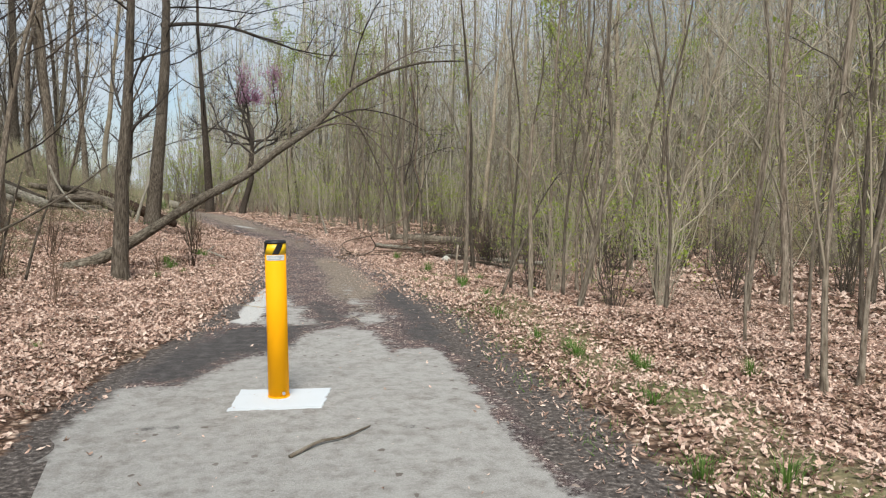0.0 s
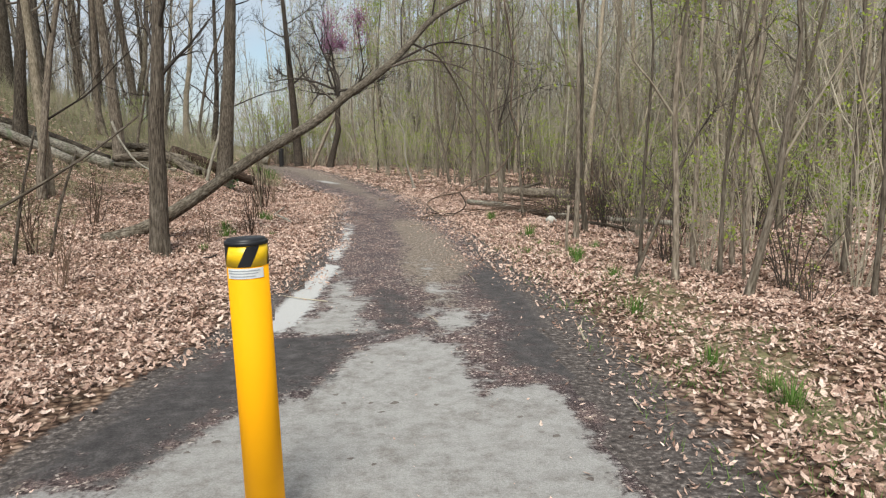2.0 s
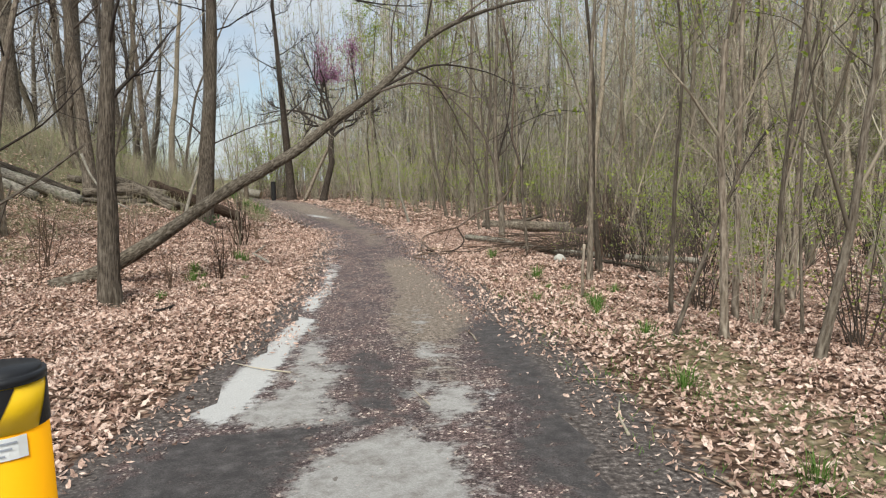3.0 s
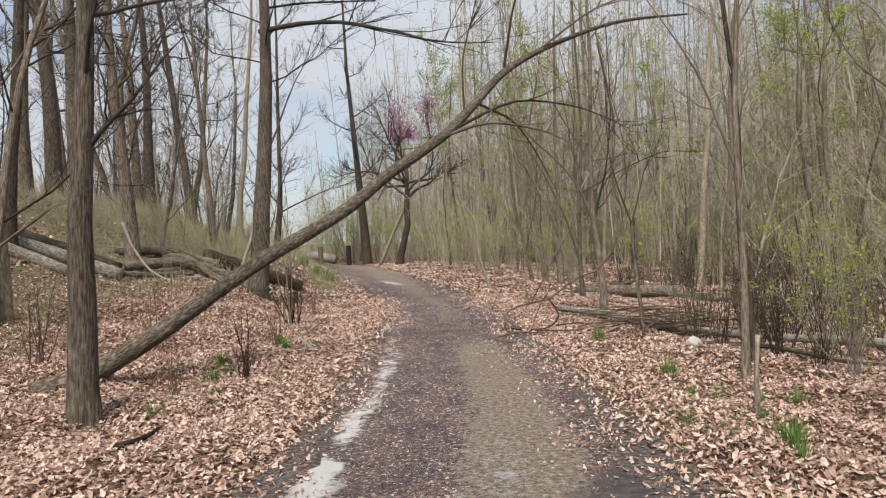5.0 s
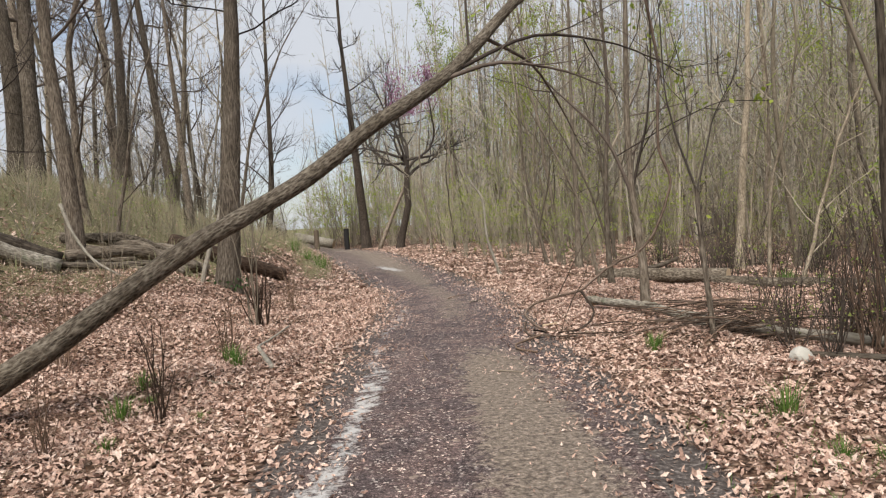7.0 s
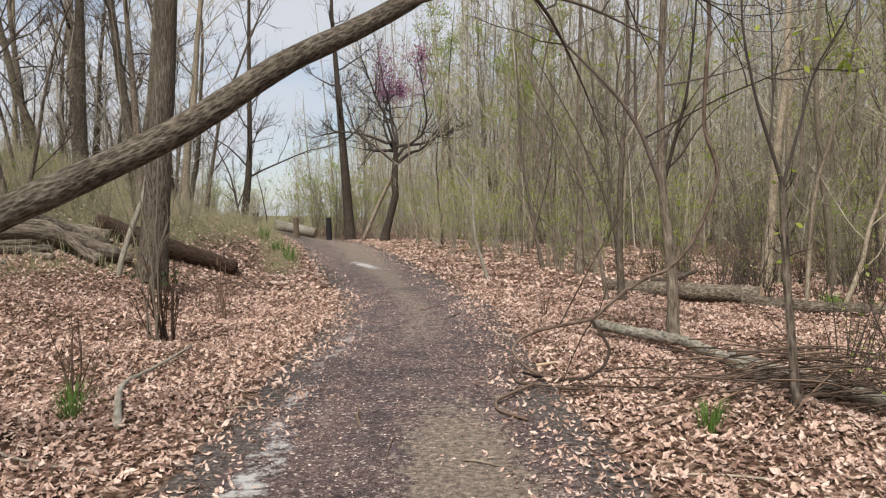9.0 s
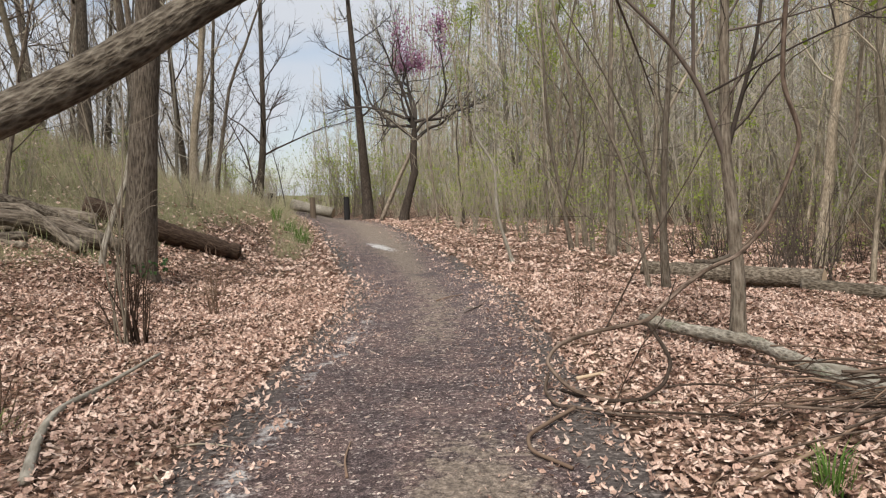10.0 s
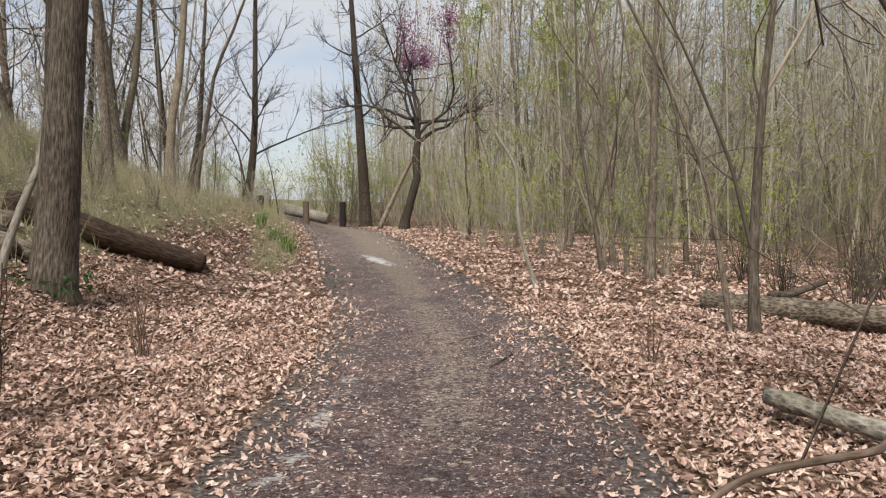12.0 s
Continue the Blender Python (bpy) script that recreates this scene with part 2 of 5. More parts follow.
M_STONE = painted("pale_stone", (0.42, 0.4, 0.35), (0.3, 0.29, 0.24), 0.9, 0.9)
M_CUT = painted("cut_wood", (0.48, 0.36, 0.24), (0.25, 0.17, 0.1), 0.85, 0.9)
M_POST = painted("weathered_post", (0.16, 0.12, 0.085), (0.07, 0.055, 0.04), 0.9, 0.9)
M_POST_DARK = painted("charred_post", (0.022, 0.02, 0.02), (0.05, 0.045, 0.04), 0.9, 0.5)


# ---- mesh helpers ----
class Buf:
    """Collects tubes and flakes for one mesh."""

    def __init__(self):
        self.v, self.f, self.uv, self.count = [], [], [], 0

    def tube(self, pts, radii, sides=6, cap=False):
        pts = np.asarray(pts, float)
        radii = np.broadcast_to(np.asarray(radii, float), (len(pts),))
        n = len(pts)
        tan = np.gradient(pts, axis=0)
        tan /= np.linalg.norm(tan, axis=1)[:, None] + 1e-9
        ref = np.array((1.0, 0, 0)) if abs(tan[:, 0]).mean() < 0.8 else np.array((0, 1.0, 0))
        a = np.cross(tan, ref)
        a /= np.linalg.norm(a, axis=1)[:, None] + 1e-9
        b = np.cross(tan, a)
        ang = np.arange(sides) * 2 * math.pi / sides
        ring = (a[:, None] * np.cos(ang)[None, :, None] + b[:, None] * np.sin(ang)[None, :, None]) * radii[:, None, None]
        self.v.append((pts[:, None] + ring).reshape(-1, 3))
        i, j = np.meshgrid(np.arange(n - 1), np.arange(sides), indexing="ij")
        k = (j + 1) % sides
        base = self.count
        quads = np.stack((base + i * sides + j, base + i * sides + k, base + (i + 1) * sides + k, base + (i + 1) * sides + j), -1).reshape(-1, 4)
        self.f.extend(quads.tolist())
        along = np.concatenate(((0,), np.cumsum(np.linalg.norm(np.diff(pts, axis=0), axis=1))))
        girth = 2 * math.pi * max(radii.max(), 0.01) / sides
        u0, u1, v0, v1 = j * girth, (j + 1) * girth, along[i], along[i + 1]
        self.uv.append(np.stack((u0, v0, u1, v0, u1, v1, u0, v1), -1).reshape(-1, 2))
        self.count += n * sides
        if cap:
            for row, flip in ((0, True), (n - 1, False)):
                idx = [base + row * sides + q for q in range(sides)]
                self.f.append(idx[::-1] if flip else idx)
                self.uv.append(np.stack((np.cos(ang), np.sin(ang)), -1) * 0.1)

    def flakes(self, pos, nrm, size, rng, shape, bend=0.25):
        """One small leaf of the given outline at each position, lying across nrm."""
        pos, nrm = np.asarray(pos, float), np.asarray(nrm, float)
        m, outline = len(pos), np.asarray(shape, float)
        if not m:
            return
        nrm = nrm / (np.linalg.norm(nrm, axis=1)[:, None] + 1e-9)
        side = np.cross(nrm, rng.normal(size=(m, 3)))
        side /= np.linalg.norm(side, axis=1)[:, None] + 1e-9
        fore = np.cross(nrm, side)
        size = np.broadcast_to(size, (m,))
        curl = rng.normal(bend, bend, (m, 1)) * (outline[None, :, 0] ** 2 + 0.6 * outline[None, :, 1] ** 2)
        p = pos[:, None] + size[:, None, None] * (side[:, None] * outline[None, :, 0:1] + fore[:, None] * outline[None, :, 1:2] + nrm[:, None] * curl[..., None])
        self.v.append(p.reshape(-1, 3))
        q = len(outline)
        self.f.extend((self.count + np.arange(m * q).reshape(m, q)).tolist())
        self.uv.append(np.tile(outline, (m, 1)))
        self.count += m * q

    def spikes(self, p, q, r):
        """A thin three-sided cone from each p to each q."""
        p, q = np.asarray(p, float), np.asarray(q, float)
        m = len(p)
        d = q - p
        a = np.cross(d, np.array((0.31, 0.17, 0.93)))
        a /= np.linalg.norm(a, axis=1)[:, None] + 1e-9
        c = np.cross(d, a)
        c /= np.linalg.norm(c, axis=1)[:, None] + 1e-9
        r = np.broadcast_to(np.asarray(r, float), (m,))[:, None]
        v = np.stack((p + a * r, p + (-0.5 * a + 0.87 * c) * r, p + (-0.5 * a - 0.87 * c) * r, q), 1)
        self.v.append(v.reshape(-1, 3))
        k = self.count + 4 * np.arange(m)
        self.f.extend(np.stack((k, k + 1, k + 3, k + 1, k + 2, k + 3, k + 2, k, k + 3), -1).reshape(-1, 3).tolist())
        self.uv.append(np.zeros((m * 9, 2)))
        self.count += 4 * m

    def mesh(self, name, material, smooth=True):
        me = bpy.data.meshes.new(name)
        me.from_pydata(np.concatenate(self.v).tolist() if self.v else [], [], self.f)
        if self.uv:
            me.uv_layers.new(name="UVMap").data.foreach_set("uv", np.concatenate(self.uv).astype(np.float32).ravel())
        if smooth:
            me.polygons.foreach_set("use_smooth", [True] * len(me.polygons))
        me.materials.append(material)
        me.update()
        return me

    def part(self, name, material, parent=None, label="", smooth=True):
        ob = new(name, self.mesh(name, material, smooth))
        ob.parent = parent
        return tagged(ob, label)


def part(name, bm, material, parent, label="", smooth=False):
    """Links a bmesh as one mesh object under its thing."""
    me = bpy.data.meshes.new(name)
    bm.to_mesh(me)
    bm.free()
    me.materials.append(material)
    if smooth:
        me.polygons.foreach_set("use_smooth", [True] * len(me.polygons))
    ob = new(name, me)
    ob.parent = parent
    return tagged(ob, label)


DIAMOND = ((0, -0.5), (0.3, 0), (0, 0.5), (-0.3, 0))
OAK = ((0, -0.6), (0.19, -0.36), (0.31, -0.12), (0.19, 0.1), (0.16, 0.46), (-0.07, 0.6), (-0.17, 0.2), (-0.33, 0.02))
SHRED = ((0, -0.55), (0.17, -0.1), (0.09, 0.5), (-0.12, 0.28), (-0.15, -0.25))


def smooth_step(u):
    u = np.clip(u, 0, 1)
    return u * u * (3 - 2 * u)


# ---- lie of the land ----
EDGE_Y = (-14, 0, 4.6, 5.9, 7.4, 8.4, 11.1, 13, 16.5, 18, 21, 23, 26.6, 31.5, 38.5, 42, 46, 50, 54, 60)
EDGE_L = (-1.6, -1.2, -0.82, -0.5, 0.02, 0.34, 0.92, 1.2, 1.55, 1.7, 2.0, 1.95, 1.55, 0.95, -0.05, -0.75, -1.9, -4.5, -9, -18)
EDGE_R = (1.4, 1.6, 2.3, 2.5, 2.8, 2.95, 3.3, 3.5, 3.7, 3.85, 4.1, 4.0, 3.85, 3.45, 2.85, 2.3, 1.4, -0.3, -4.5, -12)


def edge_l(y):
    return np.interp(y, EDGE_Y, EDGE_L)


def edge_r(y):
    return np.interp(y, EDGE_Y, EDGE_R)


def ground_z(x, y):
    """Height of the ground: a bank on the west of the path, a shallow hollow and then a far wooded slope on the east."""
    x, y = np.asarray(x, float), np.asarray(y, float)
    bank = 1.33 * smooth_step((0.42 - x) / 3.11) * smooth_step((y - 11.65) / 17.2)
    bank = bank * (1 - 0.7 * smooth_step((y - 33) / 14))
    west = 1.69 * smooth_step((-2.48 - x) / 5.06) * smooth_step((y + 0.67) / 12) * (1 - 0.5 * smooth_step((y - 33) / 14))
    dip = -0.08 * smooth_step((0.3 - x) / 1.2) * smooth_step((y - 8) / 3) * smooth_step((17 - y) / 4)
    hollow = -0.36 * smooth_step((x - 4) / 8)
    slope = 17.0 * smooth_step((x - 18 - 0.1 * np.clip(y - 30, 0, 200)) / 55)
    rise = 0.16 * smooth_step((y - 26) / 18)
    off = np.maximum(edge_l(y) - x, x - edge_r(y))
    rough = smooth_step(off / 1.5) * (0.05 * np.sin(1.7 * x + 0.8 * y) + 0.04 * np.sin(2.9 * y - 1.3 * x) + 0.03 * np.sin(5.1 * x + 3.7 * y))
    return bank + west + dip + hollow + slope + rise + rough


def gz(x, y):
    return float(ground_z(x, y))


def lumps(x, y, scale, seed=0.0):
    """A smooth random field on arrays, about -1 to 1."""
    s = np.zeros_like(x)
    for i, (a, b, c) in enumerate(((1.0, 0.7, 0.3), (-0.6, 1.3, 1.9), (2.1, -1.1, 4.2), (1.4, 2.6, 0.8), (-3.1, 1.7, 2.7), (3.7, 3.3, 5.1))):
        s += np.sin((a * x + b * y) / scale + c + seed * (i + 1.3)) / (1 + 0.3 * i)
    return s / 2.4


def grid_mesh(name, xs, ys, height, attrs, material, span=None):
    gx, gy = np.meshgrid(xs, ys)
    if span:
        gx = span[0](gy) + (span[1](gy) - span[0](gy)) * gx
    z = height(gx, gy)
    nx, ny = len(xs), len(ys)
    verts = np.stack((gx, gy, z), -1).reshape(-1, 3)
    i, j = np.meshgrid(np.arange(ny - 1), np.arange(nx - 1), indexing="ij")
    a = i * nx + j
    faces = np.stack((a, a + 1, a + nx + 1, a + nx), -1).reshape(-1, 4)
    me = bpy.data.meshes.new(name)
    me.from_pydata(verts.tolist(), [], faces.tolist())
    for key, fn in attrs.items():
        me.attributes.new(key, "FLOAT", "POINT").data.foreach_set("value", fn(gx, gy).astype(np.float32).ravel())
    me.polygons.foreach_set("use_smooth", [True] * len(me.polygons))
    me.materials.append(material)
    return new(name, me)


def soil_mask(x, y):
    right, left = x - edge_r(y), edge_l(y) - x
    wide = np.interp(y, (0, 4, 8, 12, 18, 30), (0.6, 0.65, 0.55, 0.25, 0.12, 0.08))
    return np.clip(np.where(right > left, 1 - right / wide, 1 - left / 0.12), 0, 1) * (y < 60)


def scrub_mask(x, y):
    bank = 1.1 * smooth_step((-0.5 - x) / 1.5) * smooth_step((y - 18.5) / 5) + 0.5 * smooth_step((-1.6 - x) / 1.6) * smooth_step((y - 10) / 3) * smooth_step((22 - y) / 3)
    verge = np.exp(-((x - edge_l(y) + 1.0) / 0.6) ** 2) * smooth_step((y - 26) / 3) * 0.7
    east = 0.6 * np.exp(-((x - edge_r(y) - 1.1) / 0.5) ** 2) * smooth_step((11 - y) / 3)
    return bank + verge + east + 0.5 * smooth_step((x - 12) / 10)


def axis(lo, hi, fine_lo, fine_hi, step, grow):
    out, v, s = list(np.arange(fine_lo, fine_hi, step)), fine_hi, step
    while v < hi:
        out.append(v)
        s *= grow
        v += s
    out.append(hi)
    v, s = fine_lo, step
    while v > lo:
        s *= grow
        v -= s
        out.insert(0, max(v, lo))
    return np.array(out)


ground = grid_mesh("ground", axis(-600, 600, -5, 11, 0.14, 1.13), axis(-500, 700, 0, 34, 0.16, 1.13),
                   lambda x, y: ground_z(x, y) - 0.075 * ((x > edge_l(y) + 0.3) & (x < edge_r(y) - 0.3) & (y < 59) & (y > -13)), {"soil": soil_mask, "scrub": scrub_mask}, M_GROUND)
tagged(ground, "woodland floor covered with dry brown oak leaves", "ground", kind="structure")


def blob(x, y, cx, cy, rx, ry, turn=0.0):
    c, s = math.cos(radians(turn)), math.sin(radians(turn))
    u, v = ((x - cx) * c + (y - cy) * s) / rx, (-(x - cx) * s + (y - cy) * c) / ry
    return np.clip(1.25 - (u * u + v * v) ** 0.5, 0, 1)


def plate(x, y, outline, soft=0.26):
    """How far inside an outline, 0.5 on its edge."""
    far, inside = np.full(np.shape(x), 1e9), np.zeros(np.shape(x), bool)
    for (ax, ay), (bx, by) in zip(outline, outline[1:] + outline[:1]):
        u = np.clip(((x - ax) * (bx - ax) + (y - ay) * (by - ay)) / ((bx - ax) ** 2 + (by - ay) ** 2), 0, 1)
        far = np.minimum(far, np.hypot(x - ax - u * (bx - ax), y - ay - u * (by - ay)))
        inside ^= ((ay > y) != (by > y)) & (x < ax + (bx - ax) * (y - ay) / (by - ay + 1e-9))
    return np.clip(0.5 + np.where(inside, far, -far) / soft, 0, 1)


SLAB = [(-2.2, -13), (-1.35, 0), (-0.8, 4.55), (-0.42, 5.41), (0.0, 5.31), (0.24, 5.74), (0.53, 6.2), (0.9, 6.35), (1.23, 7.2), (1.58, 7.5), (1.75, 7.2), (1.66, 6.05), (2.12, 6.25), (2.09, 5.84), (1.92, 4.85), (1.78, 4.16), (1.7, 3.4), (1.3, 0), (1.1, -13)]
SLAB_WEST = [(0.62, 7.95), (0.9, 8.6), (1.2, 10.9), (1.45, 10.2), (1.46, 8.88), (1.34, 7.8)]
SLAB_EAST = [(1.82, 9.4), (1.8, 7.7), (2.07, 7.7), (2.33, 8.1), (2.46, 9.14), (2.45, 9.9), (2.6, 11.2), (2.3, 11.6), (2.0, 10.6)]
SLAB_PALE = [(0.46, 8.1), (0.84, 9.7), (1.15, 11.0), (1.32, 10.9), (1.05, 9.5), (0.84, 8.3), (0.66, 7.9)]
GRIT_MID = [(1.48, 9.6), (1.34, 7.85), (1.78, 7.76), (1.81, 9.4)]
GRIT_WEST = [(-0.72, 5.25), (-0.42, 5.6), (0.0, 5.5), (0.5, 6.4), (0.9, 6.6), (1.25, 7.55), (0.6, 7.75), (0.15, 7.3), (-0.45, 6.0)]
GRIT_EAST = [(2.5, 9.9), (2.44, 9.1), (2.36, 7.7), (2.0, 6.9), (2.3, 6.1), (2.2, 4.9), (1.95, 3.6), (2.3, 3.3), (2.7, 5.5), (2.95, 7.6), (3.35, 10.0), (3.2, 11.0)]


def grey_mask(x, y):
    thin = 0.36 * smooth_step((9.0 - y) / 1.5) * (1 - plate(x, y, GRIT_EAST, 0.4))
    return np.clip(plate(x, y, SLAB) + thin + np.clip(0.8 * plate(x, y, SLAB_WEST, 0.4) + 0.62 * plate(x, y, SLAB_EAST, 0.6) - 0.18 * (1 + lumps(x, y, 0.18)), 0, 1), 0, 1)


def pale_mask(x, y):
    crack = np.exp(-((x - edge_l(y) - 0.33 - 0.1 * lumps(x, y, 0.8)) / 0.15) ** 2) * smooth_step((y - 10.5) / 1.5) * smooth_step((22.5 - y) / 2) * (np.interp(y, (10, 13, 15.5, 18), (0.72, 0.64, 0.44, 0.36)) + 0.12 * lumps(x, y, 0.5, 1.0))
    return np.clip(crack + 0.95 * plate(x, y, SLAB_PALE, 0.2) + 0.66 * blob(x, y, 2.3, 30.3, 0.3, 2.2, 14) + 0.45 * blob(x, y, 2.3, 8.1, 0.12, 0.3), 0, 1)


def tan_mask(x, y):
    lane = np.exp(-((x - edge_r(y) + 0.75) / 0.4) ** 2) * smooth_step((y - 9) / 2) * smooth_step((17.5 - y) / 3)
    far = np.exp(-((x - edge_r(y) + 1.0) / 0.4) ** 2) * smooth_step((y - 17) / 2) * 0.7
    return np.clip(0.95 * lane + 0.55 * plate(x, y, SLAB_EAST, 0.7) + 0.7 * far + 0.4 * smooth_step((y - 22) / 10), 0, 1)


def dark_mask(x, y):
    spots = 0.6 * blob(x, y, 1.31, 4.12, 0.09, 0.06) + 0.5 * blob(x, y, -0.12, 4.5, 0.2, 0.1) + 0.45 * blob(x, y, 0.9, 7.65, 0.9, 0.12, 8) + 0.5 * blob(x, y, 3.2, 24.0, 0.6, 0.7)
    return np.clip(0.72 * plate(x, y, GRIT_EAST, 0.5) + 0.62 * plate(x, y, GRIT_MID, 0.4) + 0.75 * plate(x, y, GRIT_WEST, 0.4) + 0.5 * smooth_step((edge_l(y) + 0.25 - x) / 0.2) + spots, 0, 1)


def rim_mask(x, y):
    return np.clip(1.05 - np.minimum(x - edge_l(y), edge_r(y) - x) / 0.3, 0, 1)


def path_z(x, y):
    u = (x - edge_l(y)) / (edge_r(y) - edge_l(y))
    crown = 0.0
    rim = -0.04 * smooth_step((abs(2 * u - 1) - 0.93) / 0.07)
    return ground_z(x, y) + crown + rim + 0.0015 * lumps(x, y, 0.22) + 0.006 * lumps(x, y, 0.8, 2)


path = grid_mesh("path", np.linspace(0, 1, 60), np.concatenate((np.arange(-13, 26, 0.07), np.arange(26, 60, 0.25))), path_z,
                 {"grey": grey_mask, "pale": pale_mask, "tan": tan_mask, "dark": dark_mask, "rim": rim_mask}, M_PATH,
                 (lambda y: edge_l(y) + 0.1 * lumps(y * 0, y, 0.3) + 0.1 * lumps(y * 0, y, 0.9, 3), lambda y: edge_r(y) + 0.1 * lumps(y * 0 + 3, y, 0.33) + 0.12 * lumps(y * 0, y, 0.8, 5)))
tagged(path, "worn grey asphalt path under dark grit and soil", "path", kind="structure")


# ---- growing things ----
def wander(start, heading, length, n, rng, bend=0.12, lift=0.0):
    """A crooked line from start."""
    p, d, out = np.array(start, float), np.array(heading, float), [np.array(start, float)]
    d /= np.linalg.norm(d)
    for _ in range(n - 1):
        d = d + rng.normal(0, bend, 3) + np.array((0, 0, lift))
        d /= np.linalg.norm(d)
        p = p + d * length / (n - 1)
        out.append(p.copy())
    return np.array(out)


def along(pts, s):
    f = s * (len(pts) - 1)
    i = min(int(f), len(pts) - 2)
    return pts[i] + (pts[i + 1] - pts[i]) * (f - i), pts[i + 1] - pts[i]


def sprout(buf, tips, pts, r, rng, subs, twigs, up=0.5, reach=0.5, twig_r=0.0035, sides=4, sub_lift=0.06):
    """Side branches with twigs along one limb."""
    length = np.linalg.norm(np.diff(pts, axis=0), axis=1).sum()
    for _ in range(subs):
        s = rng.uniform(0.25, 1.0)
        p, d = along(pts, s)
        d = d / (np.linalg.norm(d) + 1e-9)
        h = d * 0.9 + rng.normal(0, 0.65, 3) + np.array((0, 0, up * 0.5))
        sub = wander(p, h, length * reach * rng.uniform(0.5, 1.1) * (1.15 - 0.6 * s), 5, rng, 0.16, sub_lift)
        rs = max(r * (1 - 0.75 * s) * 0.55, twig_r * 1.3)
        buf.tube(sub, np.linspace(rs, twig_r, 5), 3)
        tips.append(sub[-1])
        sub_len = np.linalg.norm(sub[-1] - sub[0])
        s_t = rng.uniform(0.2, 1.0, twigs)
        idx = np.minimum((s_t * 4).astype(int), 3)
        q = sub[idx] + (sub[idx + 1] - sub[idx]) * (s_t * 4 - idx)[:, None]
        e = sub[idx + 1] - sub[idx]
        e = e / (np.linalg.norm(e, axis=1)[:, None] + 1e-9) + rng.normal(0, 0.6, (twigs, 3)) + np.array((0, 0, 0.25))
        e = q + e * (sub_len * rng.uniform(0.22, 0.5, twigs))[:, None]
        buf.spikes(q, e, twig_r)
        m = (q + e) / 2
        buf.spikes(m, m + (e - q) * 0.45 + rng.normal(0, 0.18, (twigs, 3)) * sub_len * 0.5, twig_r * 0.7)
        tips.extend(e), tips.extend(m)


def trunk_radii(r0, n, top=0.12, flare=0.35):
    s = np.linspace(0, 1, n)
    return r0 * (1 - (1 - top) * s ** 0.9) * (1 + flare * np.exp(-s * 28))


def grow_tree(name, seed, height, r0, limbs, low, reach, up, subs, twigs, wood, twig_mat, leaf=None, leaves=0, leaf_size=0.05,
              lean=0.03, bend=0.05, line=None, sides=8, twig_r=0.0035, label="", limb_lift=0.09, wide_limb=0.33):
    """A bare or budding tree at the origin: trunk, branches and, where given, leaves."""
    rng = np.random.default_rng(seed)
    root = new(name)
    if line is None:
        line = wander((0, 0, -0.12), (rng.normal(0, lean), rng.normal(0, lean), 1), height, 14, rng, bend, 0.03)
    line = np.asarray(line, float)
    rad = trunk_radii(r0, len(line))
    t_buf, b_buf, tips = Buf(), Buf(), []
    t_buf.tube(line, rad, sides)
    for i in range(limbs):
        s = low + (0.98 - low) * (i + rng.uniform(0, 0.8)) / limbs
        p, _ = along(line, s)
        az = i * 2.4 + rng.uniform(-0.5, 0.5)
        el = radians(up + rng.normal(0, 12))
        h = (math.cos(az) * math.cos(el), math.sin(az) * math.cos(el), math.sin(el))
        ln = height * reach * rng.uniform(0.6, 1.15) * (1.2 - 0.8 * s)
        limb = wander(p, h, ln, 7, rng, 0.13, limb_lift)
        rl = max(np.interp(s, np.linspace(0, 1, len(line)), rad) * wide_limb, twig_r * 1.6)
        b_buf.tube(limb, np.linspace(rl, twig_r, 7), 5)
        sprout(b_buf, tips, limb, rl, rng, subs, twigs, twig_r=twig_r)
    tips.append(line[-1])
    t_buf.part("trunk", wood, root)
    if b_buf.count:
        b_buf.part("crown", twig_mat, root)
    if leaf and leaves:
        tp = np.array(tips)
        pick = tp[rng.integers(0, len(tp), leaves)] + rng.normal(0, leaf_size * 1.6, (leaves, 3))
        l_buf = Buf()
        l_buf.flakes(pick, rng.normal(0, 1, (leaves, 3)) + np.array((0, 0, 0.8)), leaf_size * rng.uniform(0.6, 1.3, leaves), rng, DIAMOND)
        l_buf.part("leaves", leaf, root, smooth=False)
    return tagged(root, label, "tree")


def stand(ob, x, y, turn=0.0, size=1.0, sink=0.0, group=""):
    ob.matrix_basis = pose(x, y, gz(x, y) - sink, 0, 0, turn) @ Matrix.Scale(size, 4)
    return tagged(ob, group=group)


def copy_at(ob, x, y, turn, size, tilt=(0, 0), tall=1.0):
    m = pose(x, y, gz(x, y) - 0.03, tilt[0], tilt[1], turn) @ Matrix.Diagonal((size, size, size * tall, 1))
    made = copy_thing(ob, pose(0, 0, 0))
    made.matrix_basis = m
    return made


